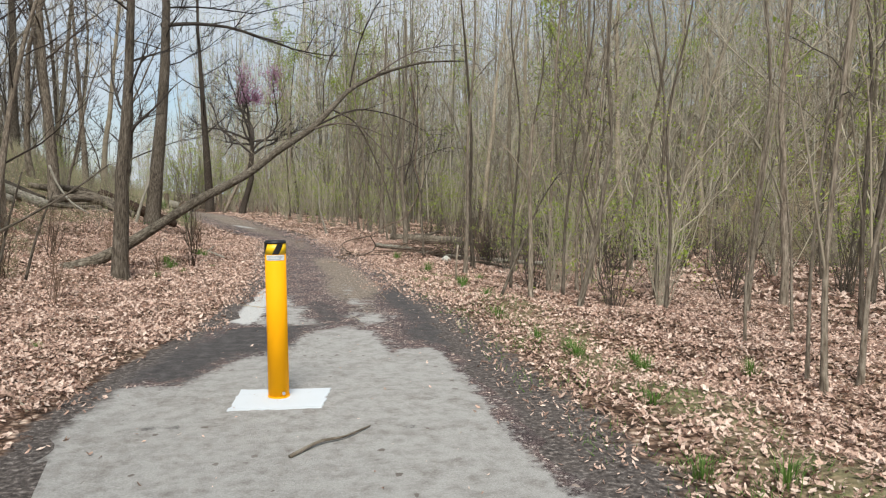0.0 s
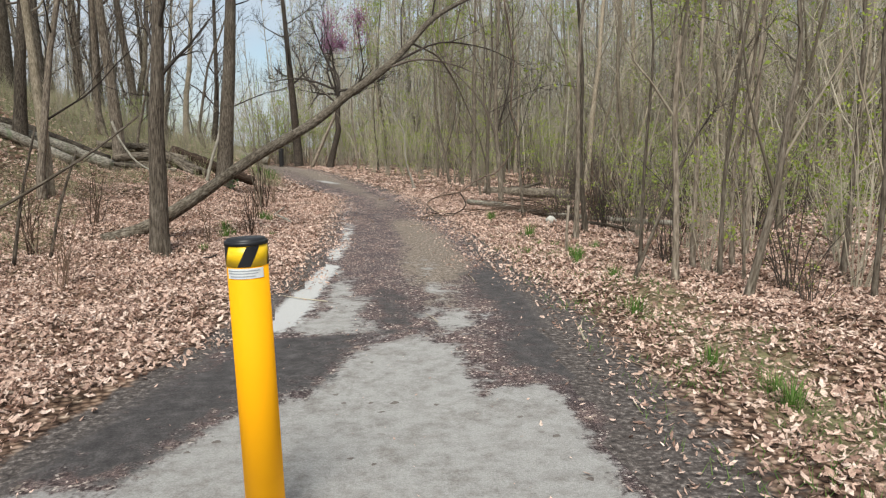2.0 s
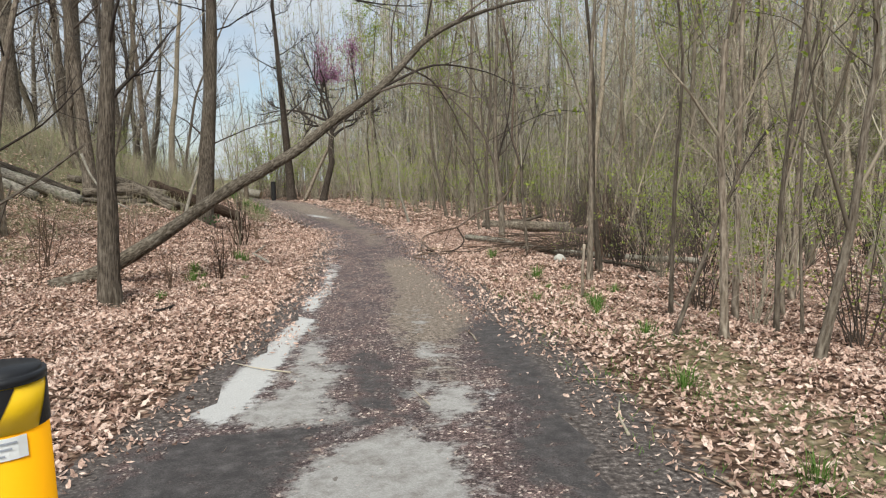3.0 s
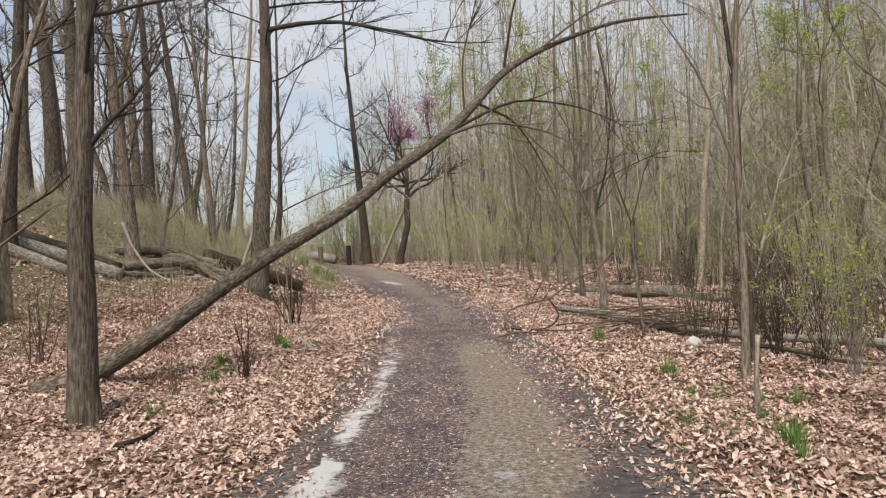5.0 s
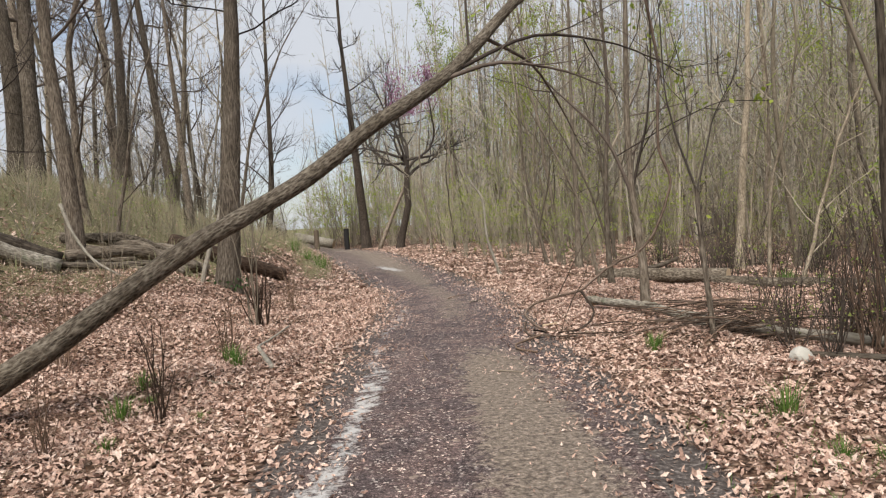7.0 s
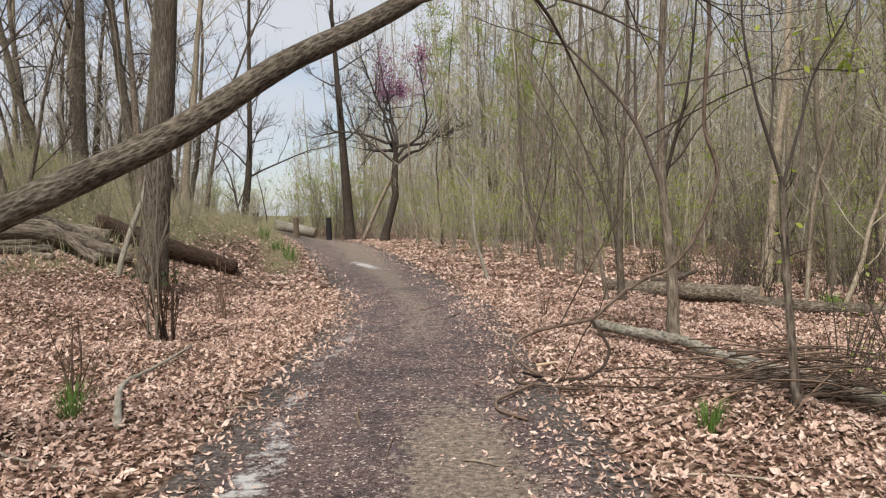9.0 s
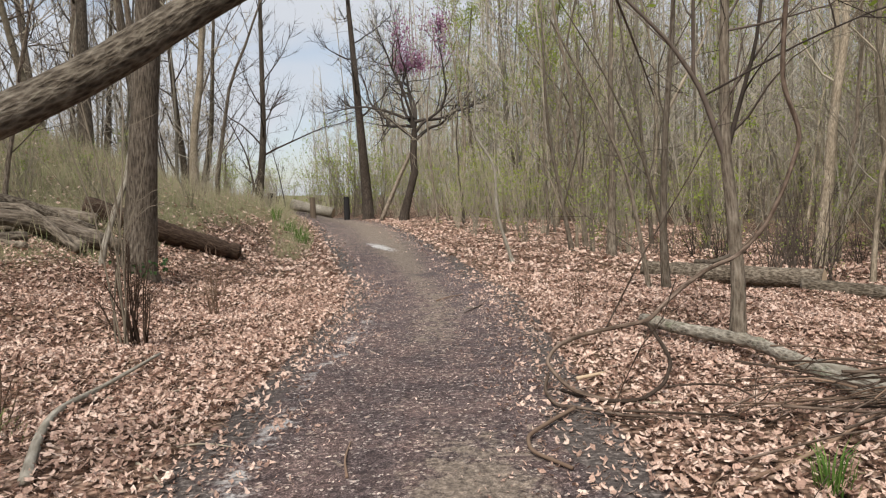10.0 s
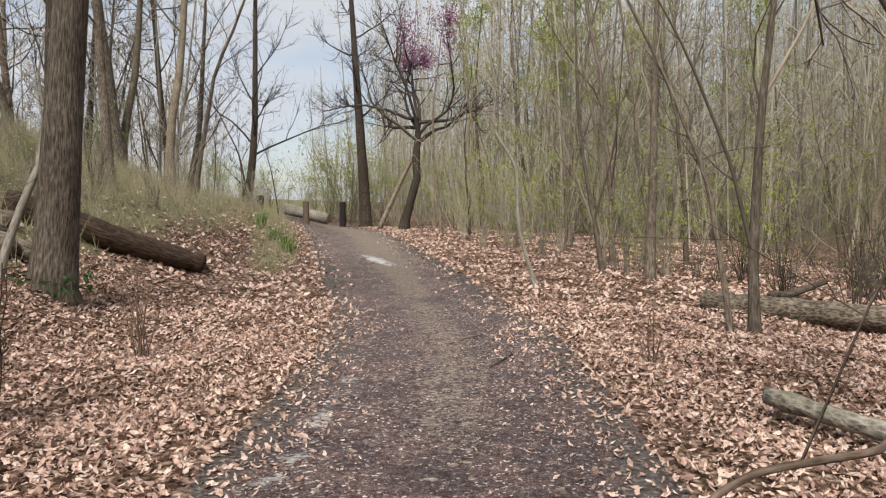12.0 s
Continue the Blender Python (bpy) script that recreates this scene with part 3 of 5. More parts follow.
def bent(name, pts, r0, r1, material, label, category, sides=7, twigs=0, seed=0, twig_mat=None, group="", cap=True, fine=5, piece="stem", rough=0.0):
    """A single stem, stick or log through a few points, smoothed."""
    rng = np.random.default_rng(seed)
    pts = np.asarray(pts, float)
    n = (len(pts) - 1) * fine + 1
    t, s = np.arange(len(pts)), np.linspace(0, len(pts) - 1, n)
    line = np.stack([np.interp(s, t, pts[:, k]) for k in range(3)], -1)
    for _ in range(3):
        line[1:-1] = (line[:-2] + 2 * line[1:-1] + line[2:]) / 4
    root = new(name)
    root.location = line[0]
    line = line - line[0]
    buf = Buf()
    rad = np.linspace(r0, r1, n) * (1 + rough * rng.normal(0, 1, n))
    buf.tube(line, rad, sides, cap)
    buf.part(piece, material, root)
    if twigs:
        b, tips = Buf(), []
        sprout(b, tips, line, (r0 + r1) / 2, rng, twigs, 3)
        b.part("crown", twig_mat or material, root)
    return tagged(root, label, category, group)


# ---- bollard and its pad ----
def ring_mesh(r, z0, z1, sides=48, bevel=0.0):
    bm = bmesh.new()
    bmesh.ops.create_cone(bm, cap_ends=True, segments=sides, radius1=r, radius2=r, depth=z1 - z0, matrix=Matrix.Translation((0, 0, (z0 + z1) / 2)))
    if bevel:
        rim = [e for e in bm.edges if all(abs(v.co.z - z1) < 1e-5 for v in e.verts)]
        bmesh.ops.bevel(bm, geom=rim, offset=bevel, segments=3, affect="EDGES")
    return bm


def curved_patch(r, a0, a1, z0, z1, slant=0.0, steps=8, thick=0.0012):
    """A strip stuck on a cylinder, its upper edge turned by slant radians."""
    bm = bmesh.new()
    rows = []
    for level in range(7):
        z, shift = z0 + (z1 - z0) * level / 6, slant * level / 6
        rows.append([bm.verts.new((math.cos(a0 + shift + (a1 - a0) * i / steps) * (r + thick), math.sin(a0 + shift + (a1 - a0) * i / steps) * (r + thick), z)) for i in range(steps + 1)])
    for low, high in zip(rows, rows[1:]):
        for i in range(steps):
            bm.faces.new((low[i], low[i + 1], high[i + 1], high[i]))
    return bm


BX, BY = 0.618, 4.985
bollard = new("bollard")
bollard.matrix_basis = pose(BX, BY, float(path_z(np.array(BX), np.array(BY))) + 0.006, 0, -1.7, 0)
part("sleeve", ring_mesh(0.07, -0.02, 1.058), M_YELLOW, bollard, "bright yellow plastic sleeve", True)
part("cap", ring_mesh(0.0735, 1.054, 1.074, 48, 0.007), M_BLACK, bollard, "flat black end cap", True)
band = part("band", ring_mesh(0.0712, 0.982, 1.054), M_TAPE_YELLOW, bollard, "yellow reflective band with black slashes", True)
for i in range(4):
    a = radians(-97 + 90 * i)
    part("stripe", curved_patch(0.0712, a - 0.31, a + 0.31, 0.983, 1.053, 0.5), M_BLACK, band)
sticker = part("sticker", curved_patch(0.0708, radians(-151), radians(-42), 0.943, 0.978, 0.0, 10), M_LABEL, bollard, "small white printed sticker")
for z, a, b in ((0.97, -146, -54), (0.961, -146, -60), (0.951, -140, -68)):
    part("print_line", curved_patch(0.0722, radians(a), radians(b), z - 0.0016, z + 0.0016, 0.0, 8), M_INK, sticker)
part("base_ring", ring_mesh(0.0745, -0.02, 0.015, 40, 0.005), M_YELLOW, bollard)
for a in (-70, 110):
    bm = bmesh.new()
    bmesh.ops.create_cone(bm, cap_ends=True, segments=6, radius1=0.011, radius2=0.011, depth=0.02,
                          matrix=Matrix.Translation((0.073 * math.cos(radians(a)), 0.073 * math.sin(radians(a)), 0.035)) @ Matrix.Rotation(radians(90), 4, "X"))
    part("bolt", bm, M_STEEL, bollard)
tagged(bollard, "yellow plastic bollard with black cap standing on white pad", "bollard")


def painted_pad():
    rng = np.random.default_rng(5)
    corners = ((0.26, 4.74), (0.86, 4.63), (1.0, 5.1), (0.39, 5.23))
    bm = bmesh.new()
    low, high = [], []
    for i in range(4):
        a, b = np.array(corners[i]), np.array(corners[(i + 1) % 4])
        for s in np.linspace(0, 1, 14, endpoint=False):
            p = a + (b - a) * s + rng.normal(0, 0.007, 2)
            z = float(path_z(p[0], p[1]))
            low.append(bm.verts.new((p[0], p[1], z - 0.02)))
            q = p + (np.array((0.63, 4.97)) - p) * 0.015
            high.append(bm.verts.new((q[0], q[1], z + 0.006)))
    n = len(low)
    for i in range(n):
        bm.faces.new((low[i], low[(i + 1) % n], high[(i + 1) % n], high[i]))
    bm.faces.new(high)
    me = bpy.data.meshes.new("concrete_pad")
    bm.to_mesh(me)
    bm.free()
    me.materials.append(M_PAD)
    return tagged(new("concrete_pad", me), "white painted concrete pad round the bollard foot", "pad")


painted_pad()

# ---- the chief trees, west of the path ----
tree_a = grow_tree("tree", 11, 9, 0.162, 12, 0.48, 0.3, 30, 9, 5, M_BARK_BANK, M_TWIG_DARK, sides=16, twig_r=0.004,
                   line=[(0, 0, -0.15), (0, 0, 0.05), (0.0, 0, 0.3), (0.03, 0, 1.0), (0.04, 0, 1.7), (0.1, 0, 2.4), (0.15, 0.02, 3.2), (0.2, 0.05, 4.6), (0.22, 0.1, 6.2), (0.1, 0.2, 7.8), (0.15, 0.2, 9.2)],
                   label="straight grey-brown tree with furrowed bark among dry leaves")
stand(tree_a, -0.96, 12.75)
tree_b = grow_tree("tree", 12, 15, 0.275, 20, 0.55, 0.34, 15, 12, 7, M_BARK_BANK, M_TWIG_DARK, wide_limb=0.14, sides=20, twig_r=0.0055,
                   line=[(0, 0, -0.3), (0, 0, 0.05), (0.05, 0, 0.5), (0.14, 0, 1.6), (0.27, 0, 3.0), (0.38, 0, 4.6), (0.42, 0, 6.2), (0.3, 0.1, 8.5), (0.4, 0.2, 11), (0.5, 0.1, 15)],
                   label="thick dark trunk on the leafy bank with ivy at its foot")
stand(tree_b, -0.84, 22.2)
lb = Buf()
limb_line = wander((0.28, 0, 5.7), (1, -0.1, 0.12), 5.2, 12, np.random.default_rng(3), 0.1, -0.03)
lb.tube(limb_line, np.linspace(0.06, 0.008, 12), 6)
sprout(lb, [], limb_line, 0.05, np.random.default_rng(4), 12, 5, twig_r=0.005)
lb.part("limb", M_TWIG_DARK, tree_b, "long bare limb reaching over the path")
ivy = Buf()
ivy_rng = np.random.default_rng(6)
ang = ivy_rng.uniform(0, 2 * math.pi, 90)
ivy.flakes(np.stack((0.36 * np.cos(ang), 0.36 * np.sin(ang), ivy_rng.uniform(0, 0.2, 90)), -1), ivy_rng.normal(0, 1, (90, 3)), 0.075, ivy_rng, DIAMOND)
ivy.part("ivy", M_IVY, tree_b, "dark green ivy leaves", False)
vine_b = Buf()
vine_b.tube(wander((-0.42, -0.25, 0.0), (0.25, 0.02, 1), 4.0, 10, np.random.default_rng(9), 0.1), np.linspace(0.045, 0.02, 10), 7)
vine_b.part("vine", M_BARK_PALE, tree_b, "pale climbing vine")

tree_f = grow_tree("tree", 16, 14, 0.19, 12, 0.5, 0.28, 30, 9, 5, M_BARK_BANK, M_TWIG_BROWN, sides=16, twig_r=0.006,
                   line=[(0, 0, -0.3), (0, 0, 0.1), (-0.02, 0, 1.0), (-0.1, 0, 2.2), (-0.22, 0, 3.6), (-0.3, 0.05, 5.2), (-0.2, 0.1, 7.5), (-0.3, 0.1, 10), (-0.2, 0, 14)],
                   label="dark furrowed trunk beside old logs on the bank")
stand(tree_f, -3.2, 21.6)
for x0, y0, z0, turn, ln in ((0.4, 0.0, 6.2, 0.25, 4.6), (0.4, 0.0, 6.9, -0.1, 6.0)):
    fine_b, fine_rng = Buf(), np.random.default_rng(int(z0 * 10))
    fine_line = wander((x0, y0, z0), (1, turn, 0.22), ln, 12, fine_rng, 0.12, -0.02)
    fine_b.tube(fine_line, np.linspace(0.028, 0.005, 12), 6)
    sprout(fine_b, [], fine_line, 0.028, fine_rng, 16, 7, reach=0.42, twig_r=0.004)
    fine_b.part("limb", M_TWIG_DARK, tree_b)

# the leaning fallen tree
fall_pts = np.array(((-2.0, 14.18, -0.06), (-1.5, 14.39, 0.09), (-0.85, 14.6, 0.46), (0.25, 14.84, 1.23), (0.8, 15.06, 1.52), (1.34, 15.33, 1.84), (1.85, 15.62, 2.28), (2.27, 15.95, 2.55), (2.75, 16.3, 2.9), (3.14, 16.62, 3.3), (3.68, 16.89, 3.89), (4.5, 17.3, 4.35), (5.6, 17.4, 4.75), (6.9, 17.6, 4.9)))
fallen = new("fallen_tree")
fs = np.linspace(0, len(fall_pts) - 1, 67)
fall_line = np.stack([np.interp(fs, np.arange(len(fall_pts)), fall_pts[:, k]) for k in range(3)], -1)
for _ in range(4):
    fall_line[1:-1] = (fall_line[:-2] + 2 * fall_line[1:-1] + fall_line[2:]) / 4
fall_rng = np.random.default_rng(21)
fall_rad = np.interp(fs, (0, 1, 3, 7, 9, 10, 11, 13), (0.15, 0.115, 0.086, 0.072, 0.067, 0.055, 0.04, 0.015)) * (1 + 0.02 * fall_rng.normal(0, 1, 67))
fallen.location = fall_line[0]
fb = Buf()
fb.tube(fall_line - fall_line[0], fall_rad, 18, True)
fb.part("trunk", M_BARK_FALL, fallen)
fall_limbs = (((2.6, 16.2, 2.8), (3.3, 16.4, 3.05), (4.1, 16.6, 2.95), (4.7, 16.7, 2.7)),
              ((2.75, 16.3, 2.9), (3.8, 16.8, 3.45), (4.9, 17.1, 3.35), (5.7, 17.2, 3.0)),
              ((3.2, 16.65, 3.35), (3.9, 17.3, 3.2), (4.4, 17.9, 2.7), (4.8, 18.3, 2.1)),
              ((3.68, 16.89, 3.92), (3.9, 17.0, 5.0), (4.4, 16.9, 6.1), (5.2, 16.8, 6.8)),
              ((4.3, 17.2, 4.25), (5.2, 17.1, 4.9), (6.4, 17.0, 5.2), (7.4, 16.8, 5.0)),
              ((3.0, 16.5, 3.15), (3.0, 16.6, 4.0), (3.3, 16.8, 4.9), (3.4, 17.0, 5.8)))
for i, pts in enumerate(fall_limbs):
    b, rng_i = Buf(), np.random.default_rng(30 + i)
    p = np.array(pts) - fall_line[0]
    s = np.linspace(0, len(p) - 1, 13)
    p = np.stack([np.interp(s, np.arange(len(p)), p[:, k]) for k in range(3)], -1)
    for _ in range(2):
        p[1:-1] = (p[:-2] + 2 * p[1:-1] + p[2:]) / 4
    b.tube(p, np.linspace(0.027 - 0.002 * i, 0.005, 13), 6)
    sprout(b, [], p, 0.03, rng_i, 9, 4, twig_r=0.003)
    b.part("limb", M_TWIG_BROWN, fallen)
tagged(fallen, "fallen bare tree leaning low across the path", "tree")

bent("dead_branch", ((-3.86, 11.8, gz(-3.86, 11.8)), (-3.16, 12.1, 0.4), (-2.36, 12.2, 0.85), (-1.6, 12.4, 1.36), (-1.09, 12.6, 1.8)), 0.028, 0.012, M_BARK,
     "dead grey branch propped against a tree trunk", "branch", twigs=2, seed=3)
bent("dead_branch", ((-2.29, 20.95, gz(-2.29, 20.95)), (-2.75, 21.0, 1.05), (-3.08, 21.1, 1.55), (-3.25, 21.2, 2.0)), 0.02, 0.03, M_BARK_PALE, "bleached dead branch leaning on the bank", "branch")

for x, y, dx, h in ((-2.3, 12.6, 0.4, 1.4), (-2.6, 12.2, 0.35, 1.7)):
    bent("leaning_stem", ((x, y, gz(x, y) - 0.05), (x + dx * 0.4, y + 0.05, gz(x, y) + h * 0.5), (x + dx, y + 0.1, gz(x, y) + h)), 0.026, 0.012, M_BARK_BANK, "thin dead stem leaning over dry leaves", "branch", seed=int(h * 100))

# far trees where the path bends
tree_c = grow_tree("tree", 13, 17, 0.35, 12, 0.46, 0.22, 15, 10, 6, M_BARK_DARK, M_TWIG_DARK, sides=14, twig_r=0.008,
                   line=[(0, 0, -0.2), (0, 0, 0.1), (-0.1, 0, 2), (-0.3, 0, 5), (-0.5, 0, 8), (-0.7, 0, 11), (-0.8, 0, 17)], label="tall dark trunk beside the bend of the path")
stand(tree_c, 1.6, 47.5)
tree_e = grow_tree("tree", 14, 16, 0.22, 14, 0.3, 0.28, 40, 10, 6, M_BARK, M_TWIG_BROWN, sides=12, twig_r=0.008,
                   line=[(-0.4, 0, -0.2), (-0.3, 0, 0.5), (-0.05, 0, 2.5), (0.05, 0, 4), (0.1, 0, 8), (0.2, 0, 12), (0.2, 0, 16)], label="slim grey tree standing against the sky")
stand(tree_e, -2.75, 44.3)
redbud = new("redbud_tree")
rb, rc, tips_d, rng_d = Buf(), Buf(), [], np.random.default_rng(15)
rb.tube(((-0.35, 0, -0.15), (-0.3, 0, 0.3), (-0.08, 0, 1.1), (0.16, 0, 2.0), (0.12, 0, 2.7), (0.2, 0, 3.8)), (0.25, 0.19, 0.16, 0.155, 0.15, 0.12), 12)
rb.part("trunk", M_BARK_DARK, redbud)
for h, ln, z in (((-0.7, 0.1, 0.6), 4.6, 3.4), ((-0.25, -0.3, 1), 5.0, 3.7), ((0.35, 0.3, 1), 4.6, 3.7), ((1, 0, 0.35), 4.4, 3.3), ((-1, 0.2, 0.35), 3.6, 3.9), ((0.9, -0.3, 0.8), 4.4, 3.6), ((0, 0.5, 1), 5, 3.8), ((-1, -0.3, 0.15), 3.8, 4.3), ((0.9, 0.4, 0.2), 4.0, 4.1), ((-0.6, 0.5, 0.5), 4.2, 3.9)):
    limb = wander((0.2, 0, z), h, ln, 10, rng_d, 0.19, 0.05)
    rc.tube(limb, np.linspace(0.078, 0.012, 10), 6)
    sprout(rc, tips_d, limb, 0.085, rng_d, 15, 8, reach=0.45, twig_r=0.008)
rc.part("crown", M_TWIG_DARK, redbud)
bl = Buf()
tp = np.array(tips_d)
tp = tp[(tp[:, 2] > 6.4) & (abs(tp[:, 0] - 0.6) < 1.15) & (tp[:, 2] < 8.4)]
if len(tp):
    pick = tp[rng_d.integers(0, len(tp), 2000)] + rng_d.normal(0, 0.16, (2000, 3))
    bl.flakes(pick, rng_d.normal(0, 1, (2000, 3)), 0.11, rng_d, DIAMOND)
    bl.part("blossom", M_BLOSSOM, redbud, "purple-pink spring blossom", False)
tagged(redbud, "crooked dark redbud tree with a patch of pink blossom", "tree")
stand(redbud, 3.55, 43.0)
bent("leaning_stem", ((2.2, 43.6, gz(2.2, 43.6) - 0.05), (3.0, 43.5, 1.9), (3.7, 43.2, 3.3)), 0.1, 0.07, M_BARK, "thin leaning stem beside the redbud", "tree")

# posts and cut log at the bend
def post(x, y, h, r, material, label):
    bm = bmesh.new()
    bmesh.ops.create_cone(bm, cap_ends=True, segments=14, radius1=r * 1.04, radius2=r, depth=h + 0.3, matrix=Matrix.Translation((0, 0, (h - 0.3) / 2)))
    top = [e for e in bm.edges if all(v.co.z > h - 0.01 for v in e.verts)]
    bmesh.ops.bevel(bm, geom=top, offset=0.02, segments=2, affect="EDGES")
    me = bpy.data.meshes.new("wooden_post")
    bm.to_mesh(me)
    bm.free()
    me.materials.append(material)
    ob = new("wooden_post", me)
    ob.matrix_world = pose(x, y, gz(x, y), random.uniform(-1.5, 1.5), random.uniform(-1.5, 1.5), 0)
    return tagged(ob, label, "post", "posts at the bend")


post(-2.75, 45.6, 0.95, 0.13, M_POST_DARK, "dark wooden post beside the path")
post(-0.9, 46.0, 0.95, 0.13, M_POST, "weathered brown wooden post in front of a log")
post(0.58, 47.2, 1.1, 0.14, M_POST_DARK, "blackened wooden post beside a tall tree")


def log(pts, r0, r1, material, label, group="", seed=0, ends=True, rough=0.04):
    ob = bent("log", pts, r0, r1, material, label, "log", 18, seed=seed, group=group, piece="stem", rough=rough, fine=8)
    if ends:
        pts = np.asarray(pts, float)
        for p, q, r in ((pts[0], pts[1], r0), (pts[-1], pts[-2], r1)):
            out = (p - q) / np.linalg.norm(p - q)
            bm = bmesh.new()
            bmesh.ops.create_circle(bm, cap_ends=True, segments=18, radius=r * 0.97)
            face = part("cut_end", bm, M_CUT, ob, "pale sawn end")
            face.matrix_basis = Matrix.Translation(Vector(p - pts[0] + out * 0.004)) @ Vector(out).to_track_quat("Z", "Y").to_matrix().to_4x4()
    return ob


log(((-2.3, 49.6, gz(-2, 49) + 0.42), (-0.2, 49.0, gz(0, 49) + 0.28)), 0.27, 0.25, M_BARK_PALE, "large sawn log lying behind the posts", "logs", 1)
log(((6.72, 23.85, -0.02), (7.5, 23.0, -0.02), (8.6, 21.9, -0.02)), 0.15, 0.145, M_BARK_FALL, "thick sawn log lying on dry leaves", "logs", 2)
log(((8.2, 21.8, -0.1), (9.4, 21.2, -0.17), (11.4, 20.4, -0.24)), 0.12, 0.09, M_BARK_FALL, "dark rotting log on the forest floor", "logs", 3, False)
log(((4.93, 18.95, 0.07), (5.1, 18.3, 0.08), (5.4, 17.75, 0.08), (5.42, 17.0, 0.06), (5.36, 16.2, 0.05)), 0.06, 0.05, M_BARK_MOSS, "mossy fallen branch log with pale bark", "logs", 4, False, 0.07)
log(((5.5, 17.0, 0.05), (5.6, 16.3, 0.05), (5.75, 15.5, 0.05), (6.3, 14.4, 0.06), (7.2, 13.6, 0.05)), 0.06, 0.05, M_BARK_PALE, "pale fallen branch under brushwood", "logs", 5, False, 0.07)
log(((-0.3, 25.9, gz(-0.3, 25.9) + 0.1), (-0.8, 25.4, gz(-0.8, 25.4) + 0.13), (-1.5, 24.9, gz(-1.5, 24.9) + 0.16), (-2.4, 24.4, gz(-2.4, 24.4) + 0.18)), 0.15, 0.2, M_BARK_RED, "rotten reddish log lying down the bank", "logs", 6, False, 0.06)
for i, (x, y, dx, dy, r, mat) in enumerate(((-1.35, 23.0, -1.7, -0.5, 0.13, M_BARK_BANK), (-1.6, 22.4, -1.9, 0.3, 0.1, M_BARK_BANK), (-1.9, 23.6, -2.2, -0.4, 0.12, M_BARK), (-3.3, 21.1, -2.4, -1.2, 0.15, M_BARK_MOSS), (-3.5, 21.6, -3.0, -1.5, 0.17, M_BARK_BANK), (-3.9, 20.2, -2.6, -0.9, 0.12, M_BARK_MOSS), (-2.1, 21.9, -1.6, -0.9, 0.07, M_BARK_BANK), (-1.9, 21.4, -1.3, 0.9, 0.05, M_BARK), (-2.5, 22.4, -1.5, -1.3, 0.06, M_BARK_BANK))):
    log(((x, y, gz(x, y) + r * 0.8), (x + dx / 2, y + dy / 2, gz(x + dx / 2, y + dy / 2) + r * 1.2), (x + dx, y + dy, gz(x + dx, y + dy) + r)), r, r * 0.7, mat, "old fallen log piled on the bank", "logs on the bank", 40 + i, False, 0.06)

for i, (ends, lift, r, mat) in enumerate((((-1.5, 22.8, -3.3, 21.4), 0.3, 0.12, M_BARK_BANK), ((-1.75, 23.1, -3.6, 22.0), 0.42, 0.1, M_BARK_FALL), ((-1.6, 22.2, -3.0, 22.5), 0.36, 0.07, M_BARK_BANK))):
    x0, y0, x1, y1 = ends
    log(((x0, y0, gz(x0, y0) + r * 0.8), ((x0 + x1) / 2, (y0 + y1) / 2, gz((x0 + x1) / 2, (y0 + y1) / 2) + lift), (x1, y1, gz(x1, y1) + lift)), r, r * 0.8, mat, "dark fallen log lying across others on the bank", "logs on the bank", 60 + i, False, 0.06)

# ---- east side: saplings, vine and brushwood ----
def sapling(x, y, pts, r, label, forks=(), seed=0, mat=None, leaf_n=0, twig=None, twigs=5, r_top=0.3, leaf_s=0.07):
    """A young tree: a stem through given offsets, with forks and twigs."""
    root, rng_s, tips = new("sapling"), np.random.default_rng(seed), []
    p = np.array(pts, float)
    s = np.linspace(0, len(p) - 1, (len(p) - 1) * 4 + 1)
    p = np.stack([np.interp(s, np.arange(len(p)), p[:, k]) for k in range(3)], -1)
    p[1:-1] = (p[:-2] + 2 * p[1:-1] + p[2:]) / 4
    b = Buf()
    b.tube(p, np.linspace(r, r * r_top, len(p)) * (1 + 0.4 * np.exp(-np.arange(len(p)) * 1.2)), 9)
    b.part("trunk", mat or M_BARK, root)
    for f, thin in zip(forks, (0.42, 0.36, 0.25, 0.14)):
        c = Buf()
        q = np.array(f, float)
        s = np.linspace(0, len(q) - 1, (len(q) - 1) * 4 + 1)
        q = np.stack([np.interp(s, np.arange(len(q)), q[:, k]) for k in range(3)], -1)
        q[1:-1] = (q[:-2] + 2 * q[1:-1] + q[2:]) / 4
        c.tube(q, np.linspace(r * thin, r * 0.08, len(q)), 7)
        sprout(c, tips, q, r * 0.4, rng_s, twigs, 4, reach=0.4, twig_r=0.003)
        c.part("limb", twig or M_TWIG_MID, root)
    c = Buf()
    sprout(c, tips, p[len(p) // 3:], r * 0.6, rng_s, twigs + 3, 4, reach=0.3, twig_r=0.003)
    c.part("crown", twig or M_TWIG_MID, root)
    if leaf_n:
        tp = np.array(tips)
        l = Buf()
        l.flakes(tp[rng_s.integers(0, len(tp), leaf_n)] + rng_s.normal(0, 0.05, (leaf_n, 3)), rng_s.normal(0, 0.6, (leaf_n, 3)) + np.array((0, 0, 1)), leaf_s, rng_s, DIAMOND)
        l.part("leaves", M_LEAF, root, "fresh yellow-green leaves", False)
    root.location = (x, y, gz(x, y) - 0.05)
    return tagged(root, label, "sapling", "saplings east of the path")


